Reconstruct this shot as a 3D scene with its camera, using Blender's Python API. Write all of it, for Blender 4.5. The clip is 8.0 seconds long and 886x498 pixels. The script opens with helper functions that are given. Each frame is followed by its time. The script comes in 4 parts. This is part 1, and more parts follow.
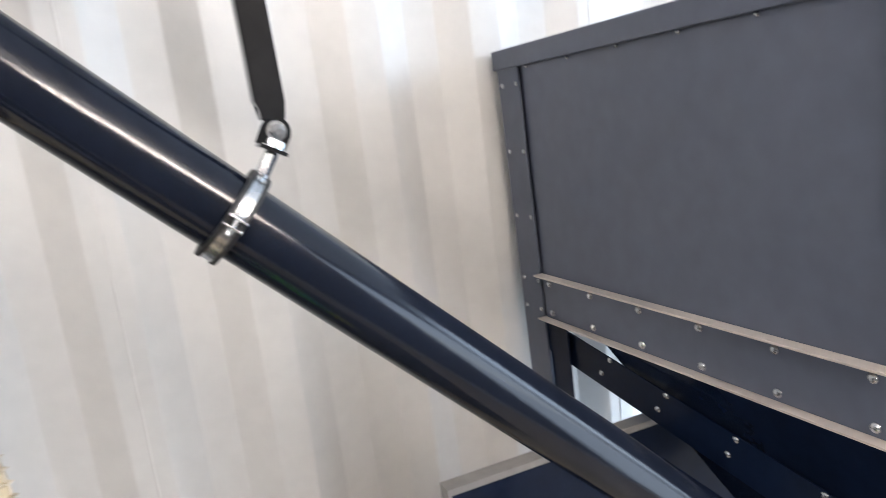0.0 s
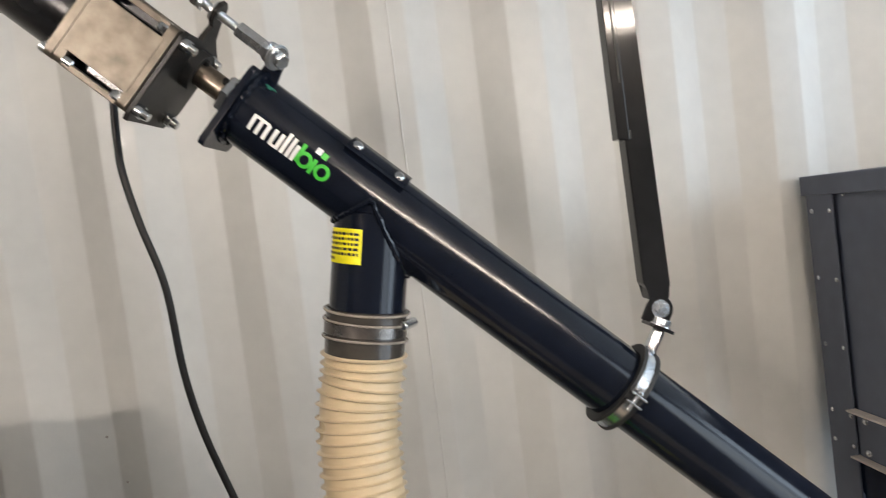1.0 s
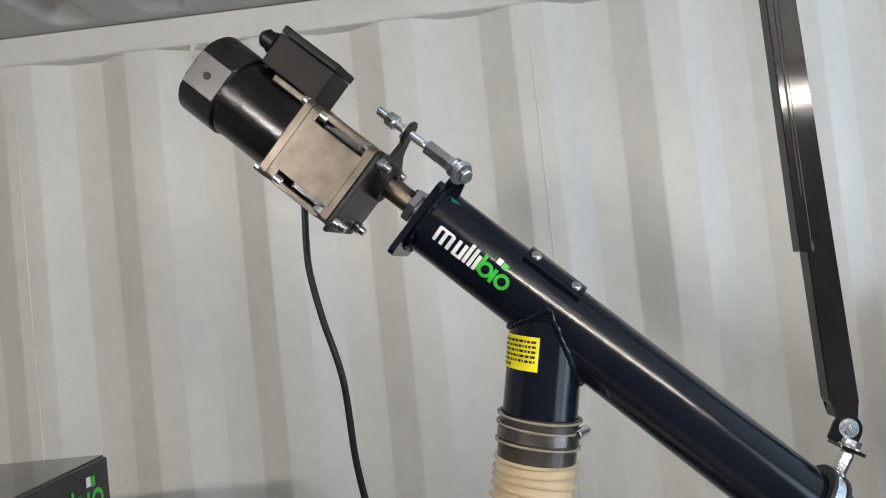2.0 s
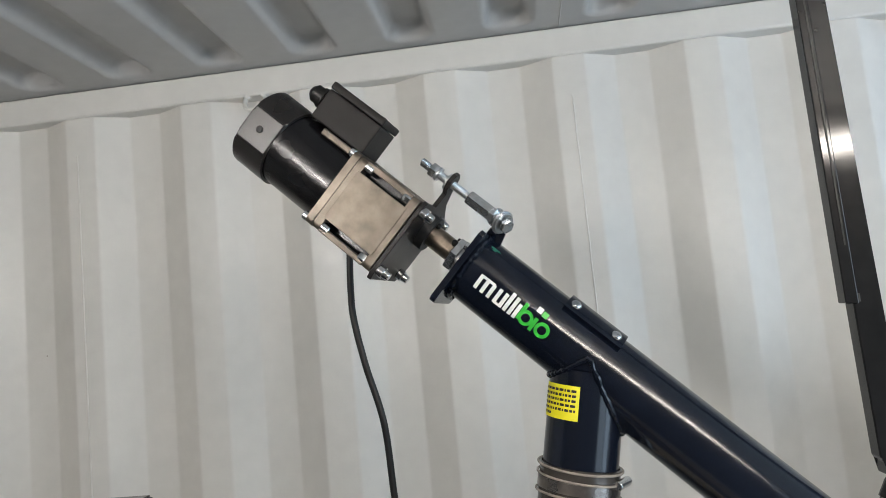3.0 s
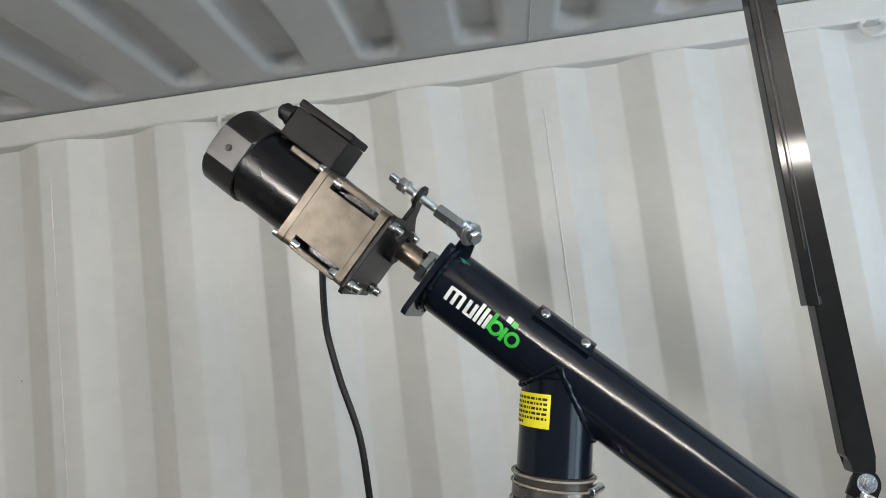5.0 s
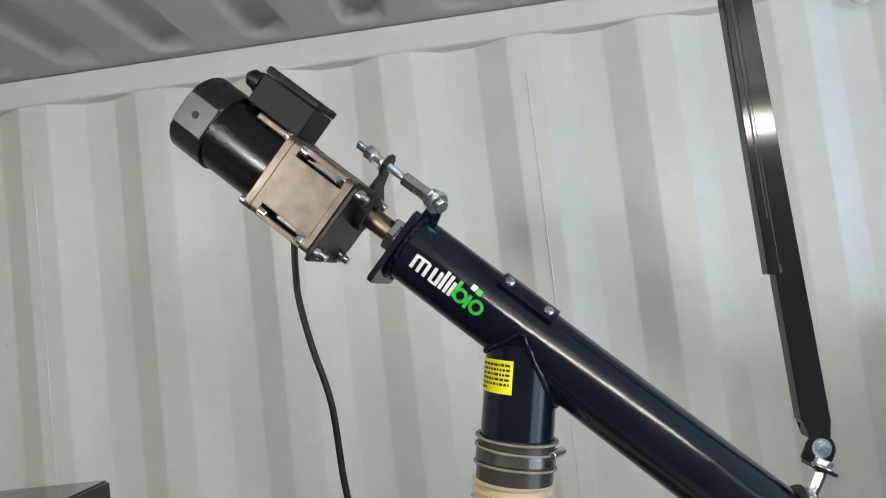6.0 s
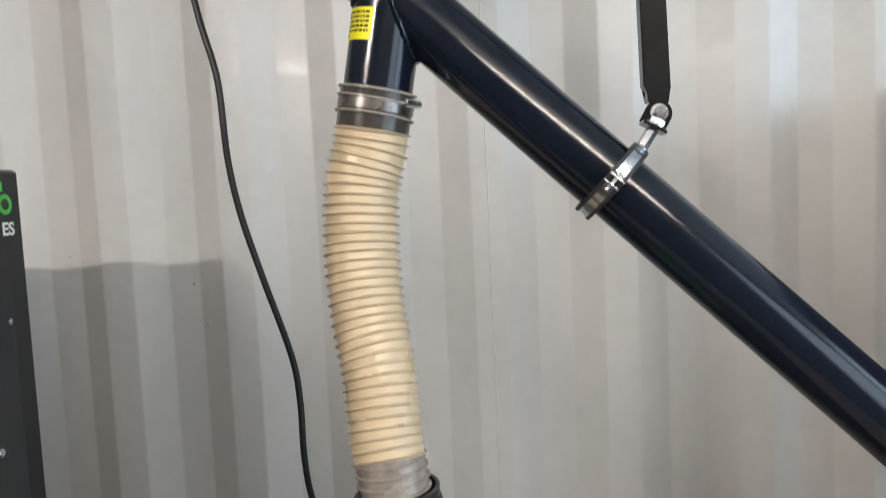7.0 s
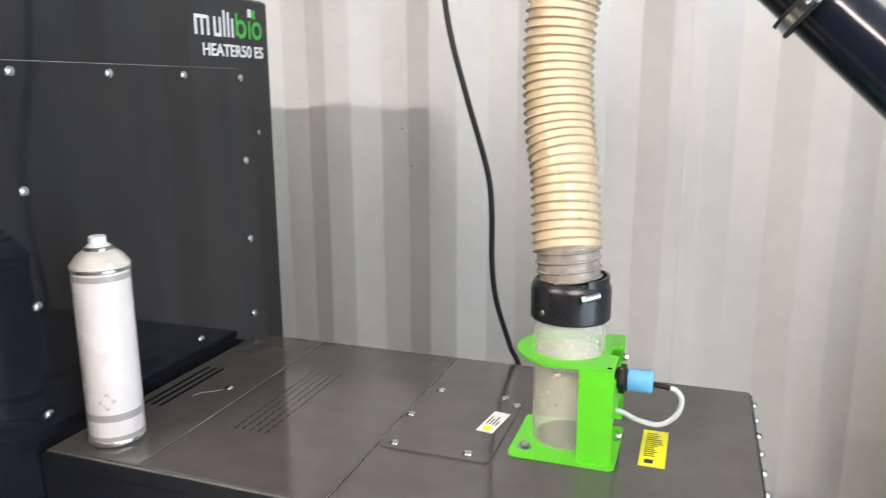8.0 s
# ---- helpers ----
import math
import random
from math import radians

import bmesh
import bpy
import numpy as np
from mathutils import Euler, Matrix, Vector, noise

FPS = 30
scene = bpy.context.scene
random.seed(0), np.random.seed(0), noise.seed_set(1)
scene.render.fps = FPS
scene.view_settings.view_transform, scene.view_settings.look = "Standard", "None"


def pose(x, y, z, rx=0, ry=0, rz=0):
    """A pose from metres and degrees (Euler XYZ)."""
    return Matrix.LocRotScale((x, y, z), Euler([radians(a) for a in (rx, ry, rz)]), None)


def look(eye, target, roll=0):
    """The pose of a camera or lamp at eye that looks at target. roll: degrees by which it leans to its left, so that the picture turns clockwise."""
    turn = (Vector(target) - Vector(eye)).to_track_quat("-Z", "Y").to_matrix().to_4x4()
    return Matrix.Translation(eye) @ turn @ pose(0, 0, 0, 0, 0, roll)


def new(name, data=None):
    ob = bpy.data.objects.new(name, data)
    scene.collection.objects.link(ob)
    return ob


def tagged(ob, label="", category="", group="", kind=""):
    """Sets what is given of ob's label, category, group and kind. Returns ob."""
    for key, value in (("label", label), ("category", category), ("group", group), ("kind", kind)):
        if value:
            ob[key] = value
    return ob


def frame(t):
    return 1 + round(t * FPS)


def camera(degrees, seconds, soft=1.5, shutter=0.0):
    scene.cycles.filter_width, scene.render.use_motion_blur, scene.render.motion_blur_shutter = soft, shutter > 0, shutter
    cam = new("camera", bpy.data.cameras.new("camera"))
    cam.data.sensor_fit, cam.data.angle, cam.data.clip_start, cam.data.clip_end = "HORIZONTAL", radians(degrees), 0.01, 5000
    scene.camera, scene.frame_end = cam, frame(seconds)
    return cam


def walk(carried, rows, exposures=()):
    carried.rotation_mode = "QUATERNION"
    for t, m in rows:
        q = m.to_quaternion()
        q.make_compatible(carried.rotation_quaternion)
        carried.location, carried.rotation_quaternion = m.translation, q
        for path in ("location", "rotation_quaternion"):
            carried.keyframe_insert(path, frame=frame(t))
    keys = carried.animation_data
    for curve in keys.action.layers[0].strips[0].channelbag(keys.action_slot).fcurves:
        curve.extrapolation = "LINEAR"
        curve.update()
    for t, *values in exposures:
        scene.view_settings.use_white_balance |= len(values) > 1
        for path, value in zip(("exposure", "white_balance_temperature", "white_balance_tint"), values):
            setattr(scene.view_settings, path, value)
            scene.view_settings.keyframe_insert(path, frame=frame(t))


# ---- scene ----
cam = camera(62.1, 8.0, soft=0.8, shutter=0.2)
PATH = [
(0, (0.992, -1.515, 1.568), (1.744, 0.294, 1.168), -7.2),
    (0.2, (0.951, -1.539, 1.603), (1.568, 0.334, 1.269), -7.6),
    (0.5, (0.906, -1.547, 1.643), (1.366, 0.38, 1.37), -7.4),
    (0.7, (0.876, -1.546, 1.664), (1.235, 0.409, 1.446), -7.5),
    (1, (0.841, -1.547, 1.696), (1.039, 0.439, 1.563), -7.1),
    (1.2, (0.824, -1.547, 1.713), (0.954, 0.447, 1.630), -7.0),
    (1.5, (0.807, -1.551, 1.729), (0.845, 0.448, 1.708), -6.6),
    (1.7, (0.800, -1.556, 1.739), (0.755, 0.443, 1.750), -6.4),
    (2, (0.79, -1.569, 1.746), (0.687, 0.427, 1.821), -6.0),
    (2.2, (0.790, -1.574, 1.748), (0.661, 0.419, 1.860), -5.7),
    (3.3, (0.798, -1.588, 1.748), (0.576, 0.387, 1.970), -5.5),
    (3.5, (0.803, -1.59, 1.749), (0.575, 0.384, 1.974), -5.6),
    (4, (0.81, -1.586, 1.75), (0.596, 0.388, 1.986), -6.1),
    (4.5, (0.806, -1.586, 1.745), (0.627, 0.391, 1.99), -6.6),
    (4.7, (0.805, -1.588, 1.744), (0.641, 0.390, 1.991), -6.8),
    (5.8, (0.829, -1.593, 1.741), (0.680, 0.393, 1.930), -6.9),
    (6, (0.839, -1.593, 1.74), (0.682, 0.395, 1.894), -6.7),
    (6.2, (0.849, -1.585, 1.723), (0.706, 0.407, 1.825), -6.5),
    (6.5, (0.882, -1.585, 1.661), (0.753, 0.41, 1.692), -5.6),
    (6.8, (0.934, -1.599, 1.546), (0.795, 0.394, 1.445), -4.0),
    (7, (0.954, -1.619, 1.486), (0.806, 0.369, 1.327), -2.7),
    (7.2, (0.973, -1.625, 1.446), (0.767, 0.352, 1.228), -1.7),
    (7.5, (0.981, -1.656, 1.428), (0.684, 0.297, 1.115), -0.5),
    (7.8, (0.975, -1.704, 1.411), (0.474, 0.192, 1.017), -0.1),
    (8, (0.976, -1.723, 1.398), (0.326, 0.119, 0.971), -0.3),
]
walk(cam, [(t, look(eye, target, roll)) for t, eye, target, roll in PATH],
     [(0.0, 0.88, 6560, 17), (0.5, 0.45, 6820, 15), (1.0, 0.20, 7080, 15), (1.5, 0.08, 6720, 13), (2.0, 0.06, 6560, 12), (3.5, 0.09, 6480, 10),
      (6.0, 0.08, 6430, 9), (6.5, 0.08, 6500, 10), (7.0, 0.31, 6620, 13), (7.5, 0.69, 6640, 13), (8.0, 0.90, 6660, 15)])

AUGER = Matrix(((-0.71924, -0.09696, 0.68797, 0.840), (0.07002, -0.99529, -0.06707, -0.813), (0.69123, -0.00006, 0.72264, 1.713), (0, 0, 0, 1)))

# ---- world, lamps ----
world = bpy.data.worlds.new("world")
scene.world = world
world.use_nodes = True
sky = world.node_tree.nodes.new("ShaderNodeTexSky")
sky.sky_type, sky.sun_disc = "NISHITA", False
sky.sun_elevation, sky.sun_rotation = radians(35), radians(200)
back = world.node_tree.nodes["Background"]
world.node_tree.links.new(sky.outputs[0], back.inputs[0])
back.inputs[1].default_value = 0.12


def area(name, m, sx, sy, power, colour):
    d = bpy.data.lights.new(name, "AREA")
    d.shape, d.size, d.size_y, d.energy, d.color = "RECTANGLE", sx, sy, power, colour
    o = new(name, d)
    o.matrix_world = m
    return o


# daylight through the open end of the container
area("door_daylight", look((3.42, -1.175, 1.16), (0.5, -1.0, 1.1)), 2.14, 2.2, 60, (0.62, 0.81, 1.0))
# added blue fill from an unseen, assumed side doorway opposite the corrugated wall
area("side_fill", look((2.65, -2.37, 1.03), (2.45, 0.0, 0.95)), 1.16, 1.96, 19, (0.66, 0.84, 1.0))


# ---- materials ----


def nodes_of(name):
    m = bpy.data.materials.new(name)
    m.use_nodes = True
    t = m.node_tree
    return m, t, t.nodes["Principled BSDF"]


def paint(name, colour, rough=0.4, metal=0.0, vary=0.12, grain=60.0, bump=0.02, bump_scale=400.0, rough_vary=0.1, coat=0.0, coat_rough=0.03, stretch=(1, 1, 1), spec=0.5):
    """A surface with large stains, fine grain and relief, in metres."""
    m, t, b = nodes_of(name)
    N, L = t.nodes.new, t.links.new
    co = N("ShaderNodeTexCoord")
    mp = N("ShaderNodeMapping")
    mp.inputs["Scale"].default_value = stretch
    L(co.outputs["Object"], mp.inputs[0])
    big, fine, rel = N("ShaderNodeTexNoise"), N("ShaderNodeTexNoise"), N("ShaderNodeTexNoise")
    big.inputs["Scale"].default_value, big.inputs["Detail"].default_value = grain * 0.12, 5
    fine.inputs["Scale"].default_value, fine.inputs["Detail"].default_value = grain, 6
    rel.inputs["Scale"].default_value, rel.inputs["Detail"].default_value = bump_scale, 3
    for n in (big, fine, rel):
        L(mp.outputs[0], n.inputs["Vector"])
    mix = N("ShaderNodeMath")
    mix.operation = "ADD"
    L(big.outputs[0], mix.inputs[0])
    L(fine.outputs[0], mix.inputs[1])
    ramp = N("ShaderNodeMapRange")
    ramp.inputs[1].default_value, ramp.inputs[2].default_value = 0.65, 1.35
    ramp.inputs[3].default_value, ramp.inputs[4].default_value = 1 - vary, 1 + vary
    L(mix.outputs[0], ramp.inputs[0])
    col = N("ShaderNodeVectorMath")
    col.operation = "SCALE"
    col.inputs[0].default_value = colour
    L(ramp.outputs[0], col.inputs["Scale"])
    L(col.outputs[0], b.inputs["Base Color"])
    rr = N("ShaderNodeMapRange")
    rr.inputs[1].default_value, rr.inputs[2].default_value = 0.3, 0.7
    rr.inputs[3].default_value, rr.inputs[4].default_value = max(0.02, rough - rough_vary), min(1, rough + rough_vary)
    L(big.outputs[0], rr.inputs[0])
    L(rr.outputs[0], b.inputs["Roughness"])
    b.inputs["Metallic"].default_value = metal
    b.inputs["Coat Weight"].default_value = coat
    b.inputs["Coat Roughness"].default_value = coat_rough
    b.inputs["Specular IOR Level"].default_value = spec
    if bump:
        bp = N("ShaderNodeBump")
        bp.inputs["Strength"].default_value, bp.inputs["Distance"].default_value = 0.6, bump * 0.01
        L(rel.outputs[0], bp.inputs["Height"])
        L(bp.outputs[0], b.inputs["Normal"])
    return m


M_WALL = paint("cream_wall_paint", (0.67, 0.66, 0.63), 0.40, vary=0.05, grain=25, bump=0.02, bump_scale=160, rough_vary=0.08, spec=0.5, coat=0.022, coat_rough=0.08)
M_ROOF = paint("grey_white_roof_paint", (0.45, 0.45, 0.445), 0.45, vary=0.06, grain=25, bump=0.03, bump_scale=260)
# dark tone chosen so that the black tube mirrors little light
M_DARKWALL = paint("unseen_dark_wall", (0.14, 0.13, 0.12), 0.6, vary=0.12, grain=15, bump=0.03, stretch=(1, 1, 0.3))
# lightened so that the unseen floor bounces light up the lower wall
M_FLOOR = paint("floor_plywood_lightened", (0.46, 0.37, 0.27), 0.55, vary=0.25, grain=20, bump=0.05, stretch=(1, 6, 1))
M_BLACK = paint("gloss_black_powder_coat", (0.0055, 0.008, 0.015), 0.105, vary=0.25, grain=40, bump=0.012, bump_scale=800, rough_vary=0.035, spec=0.42)
M_PANEL = paint("mirror_gloss_black_panel", (0.010, 0.0115, 0.015), 0.07, vary=0.2, grain=30, bump=0.003, bump_scale=90, rough_vary=0.03)
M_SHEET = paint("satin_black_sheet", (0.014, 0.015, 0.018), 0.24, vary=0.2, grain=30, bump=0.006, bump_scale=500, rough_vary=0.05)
# base grey lifted above the black body to carry the wall's reflection
M_HEATTOP = paint("heater_sheet_with_wall_sheen", (0.078, 0.073, 0.069), 0.085, vary=0.12, grain=30, bump=0.004, bump_scale=300, rough_vary=0.03)
M_HOPPER = paint("anthracite_hopper_sheet", (0.085, 0.100, 0.138), 0.42, vary=0.12, grain=25, bump=0.012, bump_scale=600)
M_COLLAR = paint("satin_black_collar", (0.016, 0.016, 0.018), 0.36, vary=0.2, grain=60, bump=0.02)
M_PELLET = paint("pale_wood_pellet", (0.75, 0.58, 0.48), 0.7, vary=0.15, grain=400, bump=0.05)
M_NAVY = paint("gloss_blue_black_sheet", (0.006, 0.012, 0.030), 0.14, vary=0.2, grain=30, bump=0.004, bump_scale=90, rough_vary=0.04, spec=0.10)
M_CLAMP = paint("grey_zinc_band", (0.34, 0.34, 0.345), 0.22, metal=1.0, vary=0.25, grain=90, bump=0.03, bump_scale=500)
# pale tone for edge highlights painted as strips, and for the bare scratch
M_WORN_GLINT = paint("bare_scratch_and_edge_highlight", (0.20, 0.185, 0.17), 0.45, metal=0.3, vary=0.5, grain=120)
M_STRUT = paint("satin_grey_black_strut", (0.012, 0.012, 0.0125), 0.08, spec=0.35, vary=0.2, grain=60, bump=0.004, bump_scale=260, rough_vary=0.02)
M_SMOKE = paint("smoky_grey_hose_end", (0.27, 0.235, 0.20), 0.25, vary=0.35, grain=70, bump=0.03)
M_DULL = paint("dull_band_steel", (0.20, 0.18, 0.165), 0.30, metal=0.9, vary=0.3, grain=120, bump=0.03)
# near-black that paints the shade inside slots and holes
M_SLOTSHADE = paint("slot_shade_black", (0.002, 0.002, 0.002), 0.8, vary=0.1, spec=0.1)
M_TRIM = paint("bare_folded_edge", (0.62, 0.56, 0.51), 0.40, metal=0.3, vary=0.1)
M_RIM = paint("dull_grey_folded_rim", (0.27, 0.255, 0.24), 0.5, metal=0.1, vary=0.15, grain=40)
M_ZINC = paint("zinc_plated_steel", (0.62, 0.64, 0.66), 0.22, metal=1.0, vary=0.15, grain=200, bump=0.02, bump_scale=900)
M_DARKSTEEL = paint("dark_oiled_plate", (0.016, 0.0145, 0.0135), 0.34, spec=0.22, vary=0.25, grain=70, bump=0.03)
M_STEEL = paint("brushed_gearbox_alloy", (0.112, 0.094, 0.074), 0.40, metal=0.6, vary=0.55, grain=55, bump=0.007, bump_scale=700, rough_vary=0.14)
M_RAW = paint("oily_turned_steel", (0.30, 0.25, 0.20), 0.32, metal=1.0, vary=0.3, grain=150, bump=0.02)
M_MOTOR = paint("satin_black_motor", (0.005, 0.005, 0.006), 0.25, spec=0.42, vary=0.25, grain=70, bump=0.006, bump_scale=900)
M_CAP = paint("black_plastic_cap", (0.011, 0.0095, 0.009), 0.30, vary=0.2, grain=80, bump=0.008, bump_scale=900, spec=0.6)
M_TERM = paint("matt_black_terminal_box", (0.009, 0.0075, 0.007), 0.5, vary=0.2, grain=80, bump=0.015, bump_scale=1200, spec=0.3)
M_CABLE = paint("black_cable_pvc", (0.007, 0.007, 0.007), 0.42, spec=0.35, vary=0.2, grain=100)
M_RUBBER = paint("black_rubber", (0.018, 0.018, 0.018), 0.6, vary=0.2, grain=100)
M_HOSE = paint("cream_pu_hose", (0.56, 0.45, 0.295), 0.33, vary=0.07, grain=60, bump=0.02)
M_CUFF = paint("grey_hose_cuff", (0.050, 0.044, 0.038), 0.2, vary=0.25, grain=60, bump=0.03)
M_GREEN = paint("bright_green_powder_coat", (0.10, 0.55, 0.02), 0.35, vary=0.06, grain=50, bump=0.01)
M_LOGOGREEN = paint("green_vinyl", (0.04, 0.46, 0.05), 0.35, vary=0.05)
M_WHITE = paint("white_vinyl", (0.80, 0.80, 0.78), 0.4, vary=0.04)
M_YELLOW = paint("yellow_sticker", (0.88, 0.80, 0.01), 0.42, vary=0.05)
M_INK = paint("black_print_and_slot_shade", (0.015, 0.015, 0.01), 0.5, vary=0.1)
M_BLUE = paint("blue_sensor_plastic", (0.13, 0.40, 0.72), 0.4, vary=0.06)
M_GREYCABLE = paint("grey_sensor_cable", (0.52, 0.52, 0.50), 0.45, vary=0.06)
M_CAN = paint("white_printed_tin", (0.72, 0.665, 0.64), 0.3, vary=0.05, grain=60)
M_CANMETAL = paint("tin_rim", (0.60, 0.58, 0.54), 0.28, metal=0.9, vary=0.1)
M_SHOULDER = paint("cream_lacquered_tin", (0.72, 0.68, 0.60), 0.3, metal=0.2, vary=0.08)
M_PRINT = paint("faint_grey_print", (0.66, 0.62, 0.60), 0.35, vary=0.1)
M_CANGREY = paint("grey_can_print", (0.36, 0.33, 0.30), 0.35, vary=0.08)
M_PINK = paint("red_diamond_print", (0.55, 0.25, 0.24), 0.4, vary=0.08)
M_TEAL = paint("teal_paint_scuff", (0.012, 0.13, 0.085), 0.5, vary=0.3)
M_SOIL = paint("asphalt_yard", (0.06, 0.06, 0.058), 0.9, vary=0.3, grain=20, bump=0.1)


def glass():
    m, t, b = nodes_of("dusty_clear_tube")
    N, L = t.nodes.new, t.links.new
    b.inputs["Base Color"].default_value = (0.93, 0.95, 0.93, 1)
    b.inputs["Roughness"].default_value, b.inputs["IOR"].default_value = 0.06, 1.2
    b.inputs["Transmission Weight"].default_value = 1.0
    dust = N("ShaderNodeBsdfDiffuse")
    dust.inputs[0].default_value = (0.70, 0.67, 0.54, 1)
    co, no, ra, mx = N("ShaderNodeTexCoord"), N("ShaderNodeTexNoise"), N("ShaderNodeMapRange"), N("ShaderNodeMixShader")
    no.inputs["Scale"].default_value, no.inputs["Detail"].default_value = 240, 9
    no.inputs["Distortion"].default_value = 0.5
    ra.inputs[1].default_value, ra.inputs[2].default_value = 0.36, 0.70
    ra.inputs[3].default_value, ra.inputs[4].default_value = 0.13, 0.36
    L(co.outputs["Object"], no.inputs["Vector"])
    L(no.outputs[0], ra.inputs[0])
    L(ra.outputs[0], mx.inputs[0])
    L(b.outputs[0], mx.inputs[1])
    L(dust.outputs[0], mx.inputs[2])
    L(mx.outputs[0], t.nodes["Material Output"].inputs[0])
    return m


M_GLASS = glass()


def lamp_tube(power, colour):
    m, t, b = nodes_of("lit_lamp_diffuser")
    b.inputs["Emission Color"].default_value = colour
    b.inputs["Emission Strength"].default_value = power
    return m


M_LAMP, M_LAMP_MID = lamp_tube(330.0, (1.0, 0.955, 0.90, 1)), lamp_tube(94.0, (1.0, 0.925, 0.83, 1))

# ---- mesh helpers ----


def thing(name, m, label, category, group="", kind=""):
    o = new(name)
    o.empty_display_size = 0.05
    o.matrix_world = m
    return tagged(o, label, category, group, kind)


def part(name, bm, material, parent, label="", smooth=None, edge=35):
    """One bmesh as one mesh object under a thing or a part."""
    me = bpy.data.meshes.new(name)
    bmesh.ops.recalc_face_normals(bm, faces=bm.faces)
    for e in bm.edges:
        if len(e.link_faces) == 2:
            small, large = sorted(f.calc_area() for f in e.link_faces)
            turn = e.calc_face_angle(0)
            e.smooth = turn < radians(edge) and not (turn > 0.2 and large > 5 * small)
        else:
            e.smooth = False
    for f in bm.faces:
        f.smooth = True
    bm.to_mesh(me)
    bm.free()
    me.materials.append(material)
    o = new(name, me)
    if parent is not None:
        o.parent = parent
    return tagged(o, label) if label else o


def alone(name, bm, material, label, category, kind="", edge=35):
    return tagged(part(name, bm, material, None, "", edge=edge), label, category, "", kind)


def box(lo, hi, bevel=0.0, bm=None, seg=2, m=None):
    bm = bm or bmesh.new()
    b2 = bmesh.new()
    bmesh.ops.create_cube(b2, size=1.0)
    c, s = [(a + b) / 2 for a, b in zip(lo, hi)], [abs(b - a) for a, b in zip(lo, hi)]
    for v in b2.verts:
        v.co = Vector((c[i] + v.co[i] * s[i] for i in range(3)))
    if bevel:
        bmesh.ops.bevel(b2, geom=b2.edges[:], offset=min(bevel, min(s) * 0.45), segments=seg, affect="EDGES", profile=0.5)
    if m is not None:
        b2.transform(m)
    join(bm, b2)
    return bm


def join(bm, other):
    table = [bm.verts.new(v.co) for v in other.verts]
    other.verts.index_update()
    for f in other.faces:
        bm.faces.new([table[v.index] for v in f.verts])
    other.free()


def frame_of(axis):
    a = Vector(axis).normalized()
    h = Vector((0, 0, 1)) if abs(a.z) < 0.9 else Vector((0, 1, 0))
    x = h.cross(a).normalized()
    return x, a.cross(x), a


def lathe(profile, p0, axis, seg=40, bm=None, caps=True):
    """profile: (radius, height along the axis) from one end to the other."""
    bm = bm or bmesh.new()
    x, y, a = frame_of(axis)
    p0 = Vector(p0)
    rings = []
    for r, h in profile:
        rings.append([bm.verts.new(p0 + a * h + (x * math.cos(k * 2 * math.pi / seg) + y * math.sin(k * 2 * math.pi / seg)) * r) for k in range(seg)])
    for p, q in zip(rings, rings[1:]):
        for k in range(seg):
            bm.faces.new((p[k], p[(k + 1) % seg], q[(k + 1) % seg], q[k]))
    if caps:
        bm.faces.new(rings[0])
        bm.faces.new(list(reversed(rings[-1])))
    return bm


def rod(p0, p1, r, seg=32, bm=None, bevel=0.0):
    p0, p1 = Vector(p0), Vector(p1)
    h = (p1 - p0).length
    b = min(bevel, r * 0.5, h * 0.4)
    prof = [(r - b, 0), (r, b), (r, h - b), (r - b, h)] if b else [(r, 0), (r, h)]
    return lathe(prof, p0, p1 - p0, seg, bm)


def pipe(p0, p1, r, wall, seg=64):
    p0, p1 = Vector(p0), Vector(p1)
    h = (p1 - p0).length
    prof = [(r - wall, 0), (r, 0), (r, h), (r - wall, h), (r - wall, 0)]
    return lathe(prof, p0, p1 - p0, seg, caps=False)


def nut(p0, axis, r, h, bm=None):
    return lathe([(r * 0.88, 0), (r, h * 0.15), (r, h * 0.85), (r * 0.88, h)], p0, axis, 6, bm)


def bolt_head(p, axis, r, h, washer=True):
    """A hexagon head with a washer under it."""
    bm = bmesh.new()
    if washer:
        rod(p, Vector(p) + Vector(axis).normalized() * h * 0.25, r * 1.45, 20, bm)
    nut(Vector(p) + Vector(axis).normalized() * h * 0.25, axis, r, h * 0.75, bm)
    return bm


def rivet(p, axis, r, h):
    return lathe([(r, 0), (r * 0.96, h * 0.35), (r * 0.75, h * 0.75), (r * 0.35, h), (0.0002, h)], p, axis, 14)


def spline(pts, n):
    """Points of a smooth curve through pts."""
    P = [Vector(p) for p in pts]
    P = [P[0] * 2 - P[1]] + P + [P[-1] * 2 - P[-2]]
    out = []
    for i in range(1, len(P) - 2):
        for k in range(n):
            t = k / n
            a, b, c, d = P[i - 1:i + 3]
            out.append(0.5 * ((2 * b) + (c - a) * t + (2 * a - 5 * b + 4 * c - d) * t * t + (3 * b - a - 3 * c + d) * t ** 3))
    return out + [P[-2]]


